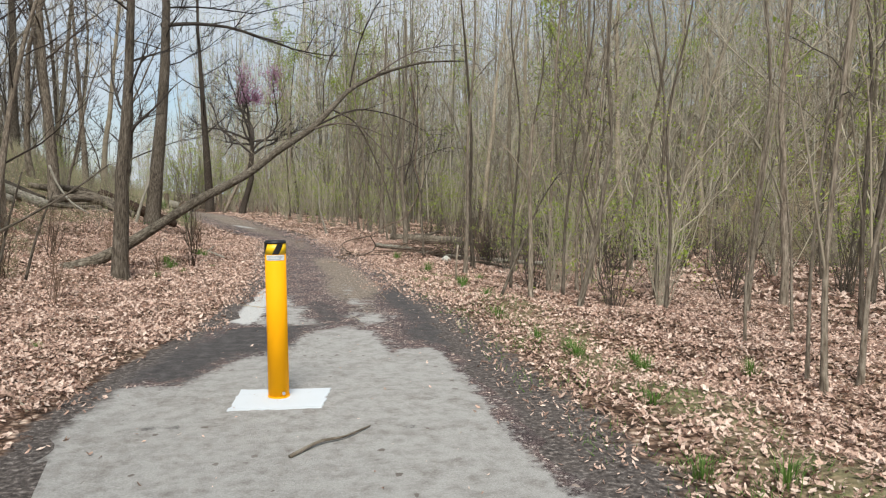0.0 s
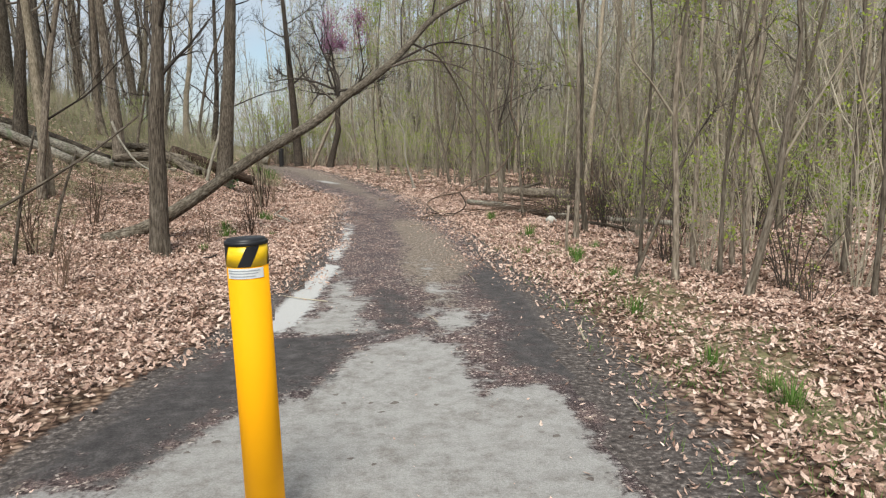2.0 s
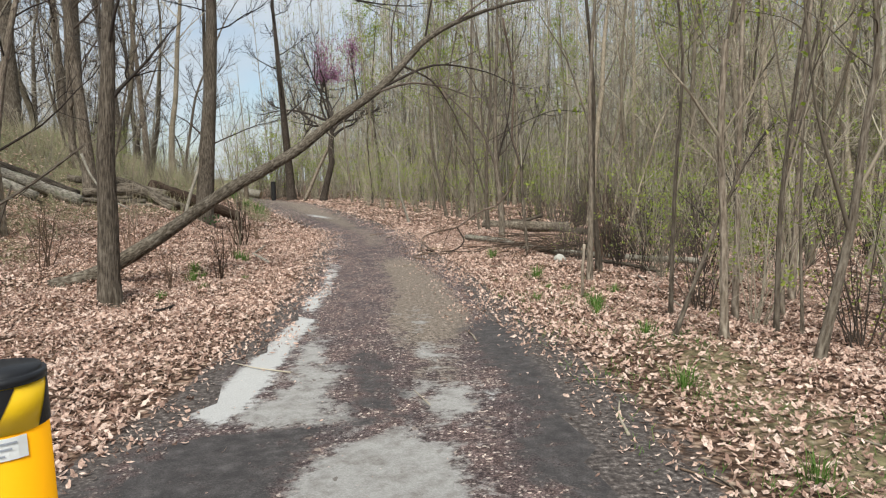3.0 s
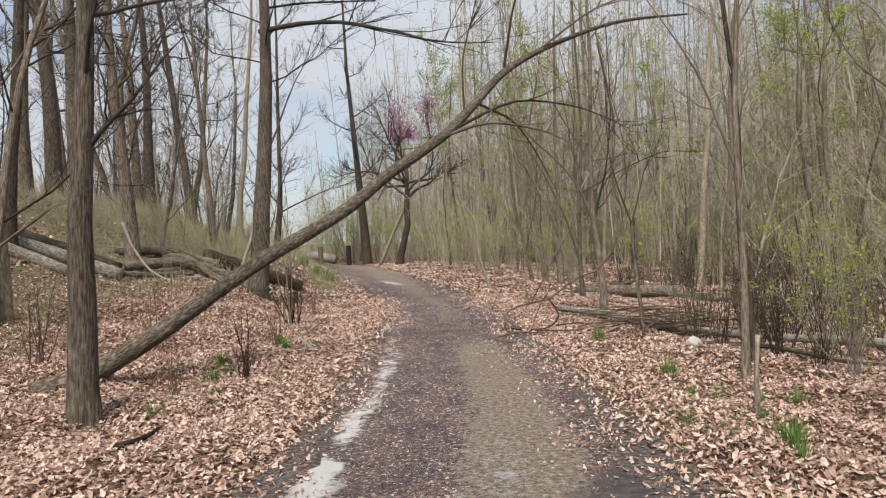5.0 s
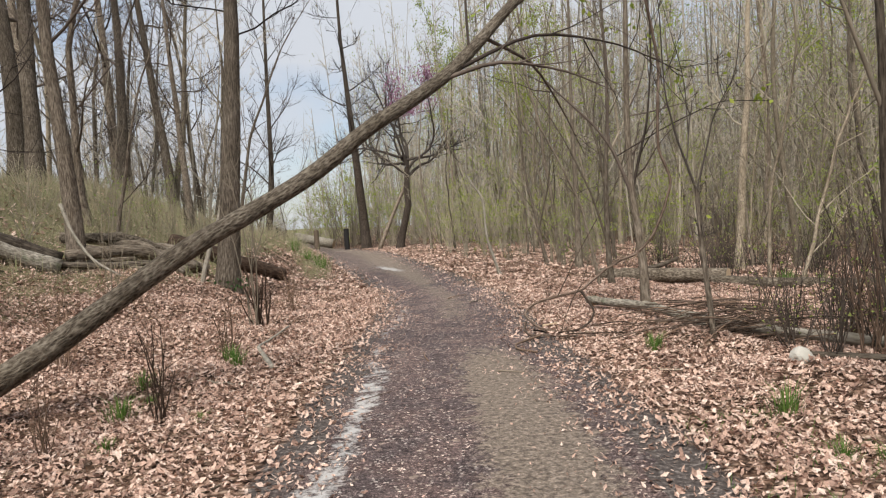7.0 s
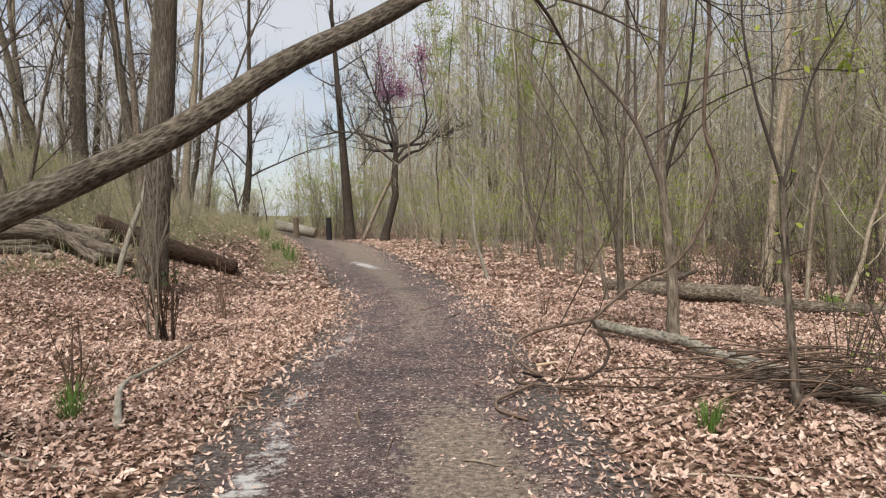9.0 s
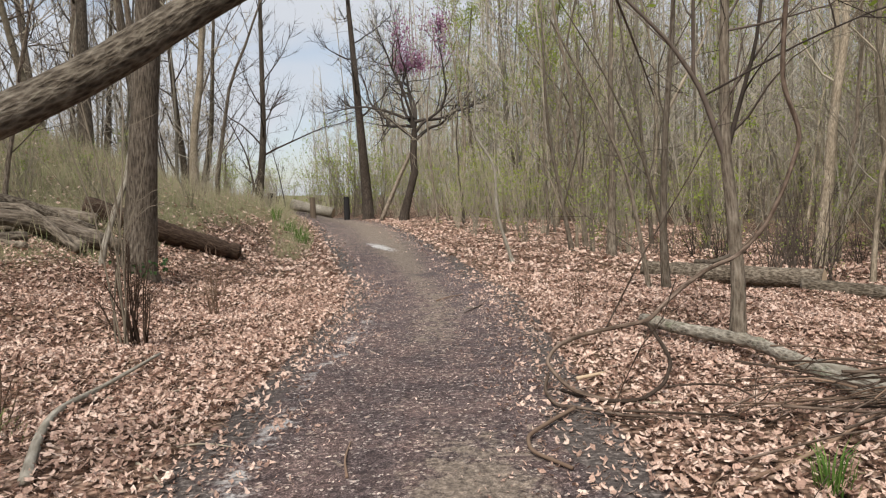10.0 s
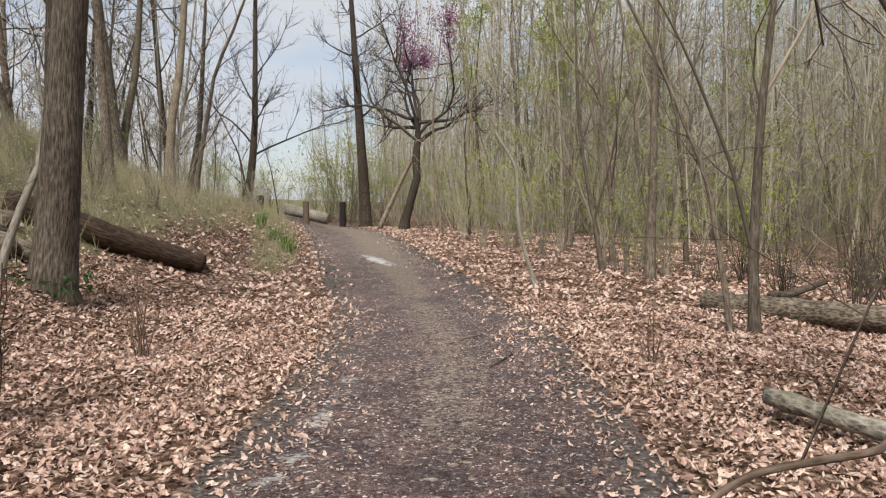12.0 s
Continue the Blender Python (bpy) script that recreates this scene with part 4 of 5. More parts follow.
sapling(5.5, 18.2, ((0, 0, 0), (0, 0, 0.6), (-0.06, 0, 1.2), (-0.12, 0, 1.65), (-0.12, 0.05, 2.7), (-0.05, 0.05, 4.4), (-0.1, 0, 6)), 0.068, "slender forked sapling with a few green leaves", twig=M_TWIG_BROWN, forks=(
    ((-0.12, 0, 1.63), (-0.34, 0, 2.22), (-0.61, 0, 2.6), (-1.25, 0, 3.2), (-1.7, 0.1, 4.0)),
    ((-0.12, 0, 1.63), (-0.02, 0, 2.0), (0.15, 0, 2.6), (0.3, 0.1, 3.6), (0.3, 0.2, 5)),
    ((-0.4, 0, 2.3), (-0.45, -0.1, 2.9), (-0.4, -0.1, 3.6), (-0.6, 0, 4.6)),
    ((-0.3, 0, 2.15), (0.3, -0.4, 2.5), (0.9, -0.6, 2.75), (1.5, -0.7, 2.7))), seed=51, leaf_n=110, r_top=0.35, leaf_s=0.1)
sapling(5.08, 15.36, ((0, 0, 0), (-0.03, 0, 0.4), (-0.08, 0, 0.9), (-0.11, 0, 1.5)), 0.03, "thin dark sapling forking over a brush pile", (
    ((-0.11, 0, 1.48), (-0.29, 0, 2.0), (-0.39, 0, 2.45), (-0.36, 0.1, 3.4), (-0.5, 0.2, 4.5)),
    ((-0.11, 0, 1.48), (0.0, 0, 1.85), (0.09, 0, 2.2), (0.3, -0.1, 2.6), (0.4, -0.1, 3.6)),
    ((-0.2, 0, 1.75), (-0.12, 0.1, 2.0), (-0.14, 0.1, 2.6), (-0.3, 0.2, 3.4))), 52, M_BARK_BANK, 14, M_TWIG_DARK, r_top=0.8)
sapling(6.13, 21.4, ((0, 0, 0), (-0.05, 0, 0.9), (-0.02, 0, 2.2), (0.1, 0, 3.6), (0, 0, 6.5)), 0.06, "slender grey sapling on dry leaves", (
    ((-0.05, 0, 0.9), (-0.3, 0, 1.8), (-0.8, 0, 2.9), (-1.5, 0, 4.0)), ((0, 0, 2.4), (0.5, 0, 3.3), (0.8, 0, 4.6))), 53, leaf_n=20)
sapling(5.95, 21.5, ((0, 0, 0), (-0.12, 0, 0.7), (-0.3, 0, 1.6), (-0.75, 0, 2.6), (-1.3, 0, 3.6)), 0.035, "thin leaning sapling stem", (), 54)
sapling(4.89, 25.9, ((0, 0, 0), (-0.3, 0, 0.95), (-0.32, 0, 1.9), (-0.72, 0, 2.5), (-0.66, 0, 3.1), (-0.9, 0, 4.2)), 0.036, "pale crooked sapling beside the path", (), 55, M_BARK_PALE)
sapling(6.4, 27.3, ((0, 0, 0), (-0.15, 0, 0.8), (-0.5, 0, 2.6), (-0.6, 0, 5)), 0.055, "slim sapling with upright shoots", (((-0.2, 0, 0.9), (0.2, 0, 2.4), (0.3, 0, 4.6)), ((-0.2, 0, 0.9), (-0.7, 0, 2.2), (-1.4, 0, 4.2))), 56, leaf_n=30)
sapling(7.25, 27.3, ((0, 0, 0), (0.03, 0, 2), (0, 0, 4), (0.1, 0, 8)), 0.09, "straight grey sapling on dry leaves", (), 57)
sapling(5.07, 12.8, ((0, 0, 0), (0.02, 0, 1.2), (-0.02, 0, 2.6), (0.1, 0, 4.5), (0, 0, 6)), 0.04, "upright grey-green sapling in dry leaves", (), 58)
sapling(5.4, 13.2, ((0, 0, 0), (-0.12, 0, 1.2), (-0.1, 0, 2.6), (-0.3, 0, 4.5), (-0.5, 0, 6)), 0.042, "upright grey-green sapling in dry leaves", (((-0.1, 0, 1.9), (-0.5, 0, 3), (-1.2, -0.1, 3.9)),), 59)
sapling(4.01, 8.85, ((0, 0, 0), (0.16, 0, 0.4), (0.38, 0, 0.95), (0.6, 0, 1.4), (0.85, 0, 1.75)), 0.022, "dark leaning stem over dry leaves", (), 60, M_BARK_BANK, twig=M_TWIG_DARK)
sapling(4.45, 8.8, ((0, 0, 0), (-0.02, 0, 0.8), (-0.08, 0, 1.7), (-0.05, 0, 2.4)), 0.034, "slender forked sapling on dry leaves", (((-0.08, 0, 1.65), (-0.35, 0, 2.0), (-0.6, 0, 2.25), (-0.8, 0, 3)), ((-0.05, 0, 2.3), (0.1, 0, 3.2), (0.0, 0, 4.2)), ((-0.08, 0, 1.65), (0.25, 0, 2.1), (0.4, 0, 2.9))), 61, r_top=0.7)
sapling(4.9, 8.3, ((0, 0, 0), (0.12, 0, 0.5), (0.26, 0, 1.1), (0.32, 0, 1.7), (0.42, 0, 2.3), (0.3, 0, 3.3), (0.35, 0, 4.6)), 0.042, "slender grey sapling with twiggy shoots", (((0.24, 0, 1.0), (-0.1, 0, 1.9), (-0.3, 0, 3.2)), ((0.28, 0, 1.3), (0.7, 0, 2.0), (1.2, 0, 2.7))), 62, leaf_n=320, leaf_s=0.045)
for i, (x, y, h, r) in enumerate(((5.0, 8.9, 5.5, 0.05), (5.3, 9.9, 6.5, 0.07), (5.75, 9.8, 6, 0.06), (5.5, 9.2, 5, 0.035), (4.9, 10.4, 6, 0.05), (4.63, 4.15, 5, 0.06), (4.72, 4.4, 5, 0.035), (5.24, 4.35, 6, 0.055), (5.28, 5.7, 4, 0.035), (6.4, 10.5, 7, 0.08), (6.9, 9.4, 7, 0.07), (6.2, 8.2, 6, 0.06), (7.4, 8.0, 7, 0.08), (7.9, 6.6, 7, 0.07), (6.6, 6.4, 6, 0.04))):
    q = np.random.default_rng(70 + i)
    r = r * 0.8
    a = q.normal(0, 0.12, (4, 2))
    sapling(x, y, ((0, 0, 0), (a[0, 0] * 0.5, 0, h * 0.2), (a[1, 0], a[1, 1], h * 0.45), (a[2, 0] * 1.6, a[2, 1], h * 0.7), (a[3, 0] * 3, a[3, 1] * 2, h)), r * 0.56, "upright grey-brown sapling in leaf litter",
            (((a[0, 0] * 0.5, 0, h * 0.2), (a[1, 0] + 0.3 * (-1) ** i, 0.1, h * 0.42), (a[2, 0] + 0.7 * (-1) ** i, 0.2, h * 0.72)),), 90 + i, leaf_n=30 if i % 3 == 0 else 0)

stub = bent("stump_stake", ((4.26, 11.15, gz(4.26, 11.15) - 0.05), (4.25, 11.15, 0.3), (4.27, 11.14, 0.62)), 0.02, 0.017, M_BARK, "short broken sapling stub in the leaves", "stump")

# the arching vine and its loops
vine = bent("vine", ((3.83, 16.5, 0.03), (3.62, 16.62, 0.08), (3.5, 16.78, 0.22), (3.62, 16.92, 0.3), (3.82, 17.0, 0.35), (4.1, 16.98, 0.4), (4.25, 16.96, 0.43), (4.42, 17.1, 0.52), (4.64, 17.26, 0.63), (4.9, 17.45, 0.72), (5.2, 17.62, 0.78),
            (5.42, 17.62, 1.0), (5.56, 17.6, 1.3), (5.7, 17.6, 1.7), (5.53, 17.6, 2.1), (5.55, 17.6, 2.6), (5.6, 17.6, 3.2), (5.3, 17.4, 4.4)),
            0.013, 0.02, M_BARK_VINE, "thick brown vine arching up from the leaves", "vine", seed=7, fine=6, twigs=3)
bent("vine", ((4.24, 16.95, 0.42), (4.3, 16.85, 0.3), (4.32, 16.72, 0.2), (4.2, 16.55, 0.1), (4.02, 16.45, 0.04), (3.83, 16.5, 0.03), (3.7, 16.6, 0.03), (3.6, 16.75, 0.04)), 0.014, 0.012, M_BARK_VINE, "thin brown vine loop on the ground", "vine", seed=8, fine=6)
bent("vine", ((3.56, 16.95, 0.1), (3.5, 16.8, 0.03), (3.5, 16.5, 0.02), (3.62, 16.4, 0.03), (3.85, 16.2, 0.03), (4.2, 16.05, 0.04), (4.54, 15.94, 0.03), (5.1, 15.8, 0.06)), 0.012, 0.009, M_BARK_VINE, "thin brown vine trailing over leaves", "vine", seed=9, fine=6, twigs=4)
bent("vine", ((3.6, 16.4, 0.03), (3.42, 16.2, 0.03), (3.22, 15.95, 0.03), (3.2, 15.75, 0.02), (3.35, 15.5, 0.02)), 0.013, 0.01, M_TWIG_RED, "thin bleached vine at the path edge", "vine", seed=10, fine=6)
bent("vine", ((4.2, 16.75, 0.02), (4.42, 16.62, 0.08), (4.6, 16.45, 0.11), (4.72, 16.2, 0.03)), 0.008, 0.006, M_BARK_VINE, "thin arched shoot over dry leaves", "vine", seed=11)
bent("stick", ((3.78, 17.05, 0.03), (3.9, 17.1, 0.035), (4.05, 17.2, 0.03)), 0.016, 0.012, M_CUT, "pale broken stick inside a vine loop", "stick", 6, group="loose sticks")
log(((7.5, 23.6, 0.1), (7.9, 23.9, 0.05), (8.6, 24.2, 0.2)), 0.06, 0.04, M_BARK, "dead branch leaning over a log", "logs", 8, False)
rng_b = np.random.default_rng(77)
for i in range(120):
    a, ln = rng_b.normal(0, 0.42) + math.pi * (i % 2), rng_b.uniform(0.5, 1.9)
    d = np.array((math.cos(a), math.sin(a)))
    x, y = np.array((rng_b.normal(5.35, 0.3), rng_b.normal(15.75, 0.25))) - d * ln * rng_b.uniform(0.15, 0.75)
    h = rng_b.uniform(0.04, 0.34)
    bent("brushwood_stick", ((x, y, gz(x, y) + h), (x + d[0] * ln / 2 + rng_b.normal(0, 0.06), y + d[1] * ln / 2 + rng_b.normal(0, 0.1), gz(x, y) + h * 0.7 + rng_b.uniform(-0.02, 0.16)), (x + d[0] * ln, y + d[1] * ln, gz(x, y) + 0.03)),
         rng_b.uniform(0.003, 0.009), 0.002, M_BARK_VINE if i % 3 else M_TWIG_RED, "thin bare stick in a brush pile", "stick", 5, group="brush pile", fine=3, cap=False)

# sticks lying about
def ground_stick(pts, r, material, label, seed=0, twigs=0):
    return bent("stick", [(x, y, (float(path_z(np.array(x), np.array(y))) if edge_l(y) < x < edge_r(y) else gz(x, y)) + r * 0.8 + dz) for x, y, dz in pts], r, r * 0.45, material, label, "stick", 6, seed=seed, group="loose sticks", twigs=twigs)


ground_stick(((0.53, 3.8, 0), (0.72, 3.97, 0.012), (0.86, 4.0, 0.008), (1.06, 4.18, 0)), 0.012, M_BARK, "grey stick lying on the path", 1)
ground_stick(((0.8, 15.64, 0), (0.62, 16.2, 0.02), (0.5, 16.7, 0.02), (0.52, 17.3, 0.03), (0.7, 18.0, 0.05)), 0.03, M_BARK_PALE, "bent pale stick on dry leaves", 2)
ground_stick(((-0.28, 11.5, 0), (-0.22, 11.8, 0.02), (-0.18, 12.2, 0.02)), 0.035, M_BARK_DARK, "dark rotten stick among leaves", 3)
ground_stick(((0.2, 15.3, 0), (0.6, 15.0, 0.02), (0.9, 14.95, 0.0)), 0.012, M_BARK_PALE, "thin stick among leaves", 4)
ground_stick(((3.99, 15.2, 0), (4.45, 15.4, 0.02), (4.95, 15.65, 0.05)), 0.014, M_TWIG_RED, "thin brown stick on dry leaves", 5)
for i in range(70):
    q = np.random.default_rng(300 + i)
    y = q.uniform(2.5, 22)
    x = (edge_r(y) + abs(q.normal(0.2, 0.8))) if i % 2 else (edge_l(y) - abs(q.normal(0.0, 1.0)))
    if i % 7 == 0:
        x = q.uniform(edge_l(y), edge_r(y))
    a, ln = q.uniform(0, 6.28), q.uniform(0.15, 0.6)
    ground_stick(((x, y, 0), (x + math.cos(a) * ln / 2 + q.normal(0, 0.03), y + math.sin(a) * ln / 2 + q.normal(0, 0.03), 0.01), (x + math.cos(a) * ln, y + math.sin(a) * ln, 0)), q.uniform(0.004, 0.01),
                 (M_TWIG_RED, M_BARK, M_TWIG)[i % 3], "small dry twig on the ground", 300 + i)

ground_stick(((5.3, 14.4, 0.03), (5.88, 13.73, 0.06), (6.3, 13.0, 0.05), (6.51, 12.31, 0.03)), 0.035, M_BARK_BANK, "dark fallen branch under the saplings", 6, 4)
ground_stick(((5.69, 12.61, 0.03), (5.24, 10.70, 0.03)), 0.014, M_BARK_PALE, "pale thin branch lying on leaves", 7, 2)

# stone
bm = bmesh.new()
bmesh.ops.create_icosphere(bm, subdivisions=3, radius=0.075)
for v in bm.verts:
    v.co = Vector((v.co.x * 1.25, v.co.y, v.co.z * 1.15)) * (1 + 0.16 * noise.noise(v.co * 14) + 0.08 * noise.noise(v.co * 31))
me = bpy.data.meshes.new("stone")
bm.to_mesh(me)
bm.free()
me.materials.append(M_STONE)
stone = tagged(new("stone", me), "pale grey stone at the edge of brushwood", "stone")
stone.location = (5.1, 13.95, gz(5.1, 13.95) + 0.04)

# ---- low plants ----
def tuft(x, y, size, seed, blades=70, material=None):
    rng_t = np.random.default_rng(seed)
    verts, faces = [], []
    for i in range(blades):
        a, r = rng_t.uniform(0, 6.28), abs(rng_t.normal(0, 0.06)) * size
        h, lean_t = rng_t.uniform(0.09, 0.24) * size, rng_t.uniform(0.1, 0.8)
        d, s = np.array((math.cos(a), math.sin(a), 0)), np.array((-math.sin(a), math.cos(a), 0)) * 0.003 * size
        o = d * r
        m, t = o + d * h * lean_t * 0.35 + np.array((0, 0, h * 0.6)), o + d * h * lean_t + np.array((0, 0, h * (1 - 0.25 * lean_t)))
        k = len(verts)
        verts += [o - s, o + s, m + s, m - s, t]
        faces += [(k, k + 1, k + 2, k + 3), (k + 3, k + 2, k + 4)]
    me = bpy.data.meshes.new("grass_tuft")
    me.from_pydata([tuple(v) for v in verts], [], faces)
    me.materials.append(material or M_GRASS)
    ob = tagged(new("grass_tuft", me), "green tuft of wild onion grass in dry leaves", "grass tuft", "grass tufts")
    ob.location = (x, y, gz(x, y) - 0.01)
    return ob


TUFTS = ((4.15, 10.6, 1.4), (4.0, 10.2, 0.8), (3.93, 9.1, 1.2), (3.55, 7.9, 1.3), (3.32, 6.4, 1.1), (3.36, 5.7, 1.3), (3.82, 5.46, 1.2), (3.74, 5.2, 1.1), (3.41, 5.9, 0.9), (4.33, 4.6, 1.1), (3.0, 4.05, 0.9),
         (2.86, 2.75, 1.2), (2.5, 2.95, 1.0), (4.28, 11.1, 0.8), (-0.32, 15.4, 1.3), (-0.23, 14.5, 1.6), (-0.41, 12.8, 0.9), (0.42, 15.9, 1.2), (0.0, 13.5, 0.8), (4.37, 12.95, 1.5), (3.75, 11.2, 0.8), (4.08, 10.4, 1.3),
         (4.36, 15.1, 1.4), (0.32, 16.2, 1.5), (4.3, 12.3, 0.9), (4.5, 12.2, 0.9), (4.7, 11.9, 1.0), (4.9, 11.7, 1.1), (-0.9, 34.5, 2.0), (-0.3, 33.2, 1.8), (0.3, 31.5, 1.9), (0.1, 32.4, 2.0), (-1.2, 7.0, 0.7), (-0.15, 15.0, 0.8), (0.5, 14.0, 0.7), (9.5, 21.5, 2.2), (9.9, 21.9, 2.0), (10.3, 21.6, 2.2))
for i, (x, y, s) in enumerate(TUFTS):
    tuft(x, y, s * (1.2 if y > 30 else 0.72), 500 + i)


def shrub(name, seed, stems, height, spread, material, leaf=None, leaves=0, label="", leaf_size=0.035):
    """A clump of thin upright stems from one root."""
    rng_c = np.random.default_rng(seed)
    root, b, tips = new(name), Buf(), []
    for _ in range(stems):
        a, tilt = rng_c.uniform(0, 6.28), abs(rng_c.normal(0, spread))
        st = wander((rng_c.normal(0, 0.05), rng_c.normal(0, 0.05), -0.05), (math.cos(a) * tilt, math.sin(a) * tilt, 1), height * rng_c.uniform(0.5, 1.1), 6, rng_c, 0.1, 0.03)
        b.tube(st, np.linspace(0.011, 0.004, 6), 3)
        sprout(b, tips, st, 0.008, rng_c, 4, 2, reach=0.35, twig_r=0.0028, sides=3)
    b.part("crown", material, root)
    if leaves:
        tp, l = np.array(tips), Buf()
        l.flakes(tp[rng_c.integers(0, len(tp), leaves)] + rng_c.normal(0, 0.04, (leaves, 3)), rng_c.normal(0, 1, (leaves, 3)) + np.array((0, 0, 0.6)), leaf_size * rng_c.uniform(0.6, 1.4, leaves), rng_c, DIAMOND)
        l.part("leaves", leaf, root, smooth=False)
    return tagged(root, label, "shrub")


clump = shrub("shrub", 601, 9, 1.0, 0.22, M_TWIG_RED, label="clump of reddish bare stems rising from leaves")
stand(clump, 0.24, 18.8, group="bare clumps")
for i, (x, y, s) in enumerate(((0.24, 18.85, 1.0), (0.2, 14.15, 0.8), (0.23, 16.5, 0.7), (-1.6, 10.6, 0.8), (-2.2, 9.8, 0.9), (-2.9, 11.6, 1.2), (-0.4, 13.6, 0.6), (-1.4, 16.4, 0.9), (-2.3, 15.0, 1.0), (-2.8, 13.4, 1.1), (-3.6, 9.0, 1.0), (0.45, 21.0, 0.9), (5.9, 14.2, 1.1), (6.4, 15.2, 1.2), (4.6, 20.1, 0.5))):
    tagged(copy_at(clump, x, y, i * 71, s), group="bare clumps")

tall_clump = shrub("tall_shrub", 602, 5, 3.6, 0.06, M_TWIG_MID, label="tall clump of thin bare stems on the bank's foot")
stand(tall_clump, 0.16, 18.7, group="bare clumps")
for x, y, s, t in ((-1.9, 19.4, 0.7, 220),):
    tagged(copy_at(tall_clump, x, y, t, s), group="bare clumps")

# ---- the woods ----
saps = [grow_tree("young_tree", 700 + i, h, r * 0.85, n + 4, 0.1, 0.27, 48, 5, 3, M_BARK if i in (0, 3) else M_BARK_SAP, M_TWIG_MID if i in (0, 4) else M_TWIG, lf, lv, 0.055, bend=0.1, sides=6, twig_r=0.0045, limb_lift=0.05, label=lab)
        for i, (h, r, n, lf, lv, lab) in enumerate(((6.5, 0.045, 8, None, 0, "slender bare young tree in the woods"), (7.5, 0.055, 9, M_LEAF_SOFT, 260, "slender young tree with opening buds"), (5.2, 0.035, 8, M_LEAF, 320, "thin young tree with fresh green leaves"),
                                                  (8.5, 0.07, 10, None, 0, "slim bare young tree in the woods"), (6.0, 0.04, 7, M_LEAF_SOFT, 220, "thin young tree with opening buds"), (7.0, 0.05, 6, None, 0, "straight bare young tree")))]
mids = [grow_tree("woodland_tree", 720 + i, h, r, n, 0.3, 0.25, 42, 6, 4, M_BARK_SAP, M_TWIG, lf, lv, 0.09, bend=0.05, sides=8, twig_r=0.008, label=lab)
        for i, (h, r, n, lf, lv, lab) in enumerate(((12, 0.11, 11, None, 0, "bare grey-brown tree in the woods"), (14, 0.13, 12, M_LEAF_SOFT, 700, "tall woodland tree with opening buds"), (11, 0.09, 11, M_LEAF, 2400, "woodland tree with fresh green leaves"), (15, 0.15, 12, None, 0, "tall bare woodland tree")))]
bigs = [grow_tree("tall_tree", 740 + i, h, r, n, 0.28, 0.26, 34, 10, 6, M_BARK_BANK, M_TWIG_BROWN, bend=0.035, sides=12, twig_r=0.009, label=lab)
        for i, (h, r, n, lab) in enumerate(((17, 0.22, 12, "tall grey trunk on the wooded bank"), (18, 0.3, 12, "thick grey-brown trunk on the wooded bank"), (15, 0.17, 13, "slim dark trunk on the wooded bank")))]
shrubs = [shrub("shrub", 760 + i, n, h, 0.32, M_TWIG, lf, lv, lab, 0.05) for i, (n, h, lf, lv, lab) in enumerate(((12, 2.2, M_LEAF_SOFT, 480, "twiggy shrub with opening buds"), (12, 2.8, M_LEAF, 560, "twiggy shrub with fresh green leaves"), (12, 1.8, None, 0, "bare twiggy undergrowth shrub")))]

brush = shrub("brushwood_shrub", 771, 13, 1.5, 0.5, M_TWIG_BROWN, M_LEAF_SOFT, 60, "low tangled brown brushwood under the trees", 0.04)
darks = [grow_tree("slim_tree", 780 + i, h, r, n, 0.15, 0.24, 45, 6, 4, M_BARK_BANK, M_TWIG_BROWN, bend=0.08, sides=6, twig_r=0.006, label="slim dark bare tree on the bank")
         for i, (h, r, n) in enumerate(((8, 0.06, 9), (10, 0.09, 10), (7, 0.045, 9)))]

rng_w = np.random.default_rng(2024)
used = {}


def plant(ob, x, y, size, group):
    """The first of a kind is moved into place, the rest are copies."""
    turn = rng_w.uniform(0, 360)
    tall = rng_w.uniform(0.85, 1.15)
    if ob.name in used:
        ob = copy_at(ob, x, y, turn, size, (rng_w.normal(0, 2.5), rng_w.normal(0, 2.5)), tall)
    else:
        used[ob.name] = True
        ob.matrix_basis = pose(x, y, gz(x, y) - 0.03, 0, 0, turn) @ Matrix.Scale(size, 4)
    return tagged(ob, group=group)


def sky_gap(x, y):
    """The open strip beyond the bend, where the sky comes down to the ground."""
    if y < 40:
        return False
    f = (y - 14.6) / 30.4
    return 2.5 - 6.9 * f < x < 2.5 - 2.9 * f


def clear_of_path(x, y, margin):
    return x < edge_l(y) - margin or x > edge_r(y) + margin


# east: a thin open fringe, then dense young growth
n = 0
while n < 345:
    y, x = rng_w.uniform(4, 66), rng_w.uniform(4.2, 40)
    off = x - edge_r(y)
    if off < 1.5 or (y < 12 and x < 6) or (off < 5.5 and y < 26 and rng_w.uniform() < 0.86) or (off < 4 and rng_w.uniform() < 0.45) or x > 9 + 0.75 * y:
        continue
    n += 1
    if rng_w.uniform() < 0.2 and off > 6:
        plant(mids[rng_w.integers(0, 4)], x, y, rng_w.uniform(0.8, 1.1), "woods east of the path")
    else:
        plant(saps[rng_w.integers(0, 6)], x, y, rng_w.uniform(0.75, 1.25), "woods east of the path")
n = 0
while n < 180:
    y, x = rng_w.uniform(10, 70), rng_w.uniform(5, 34)
    off = x - edge_r(y)
    if off < 1.4 or (off < 6 and y < 28) or x > 8 + 0.7 * y:
        continue
    n += 1
    plant(shrubs[rng_w.integers(0, 3)], x, y, rng_w.uniform(0.8, 1.4), "undergrowth")
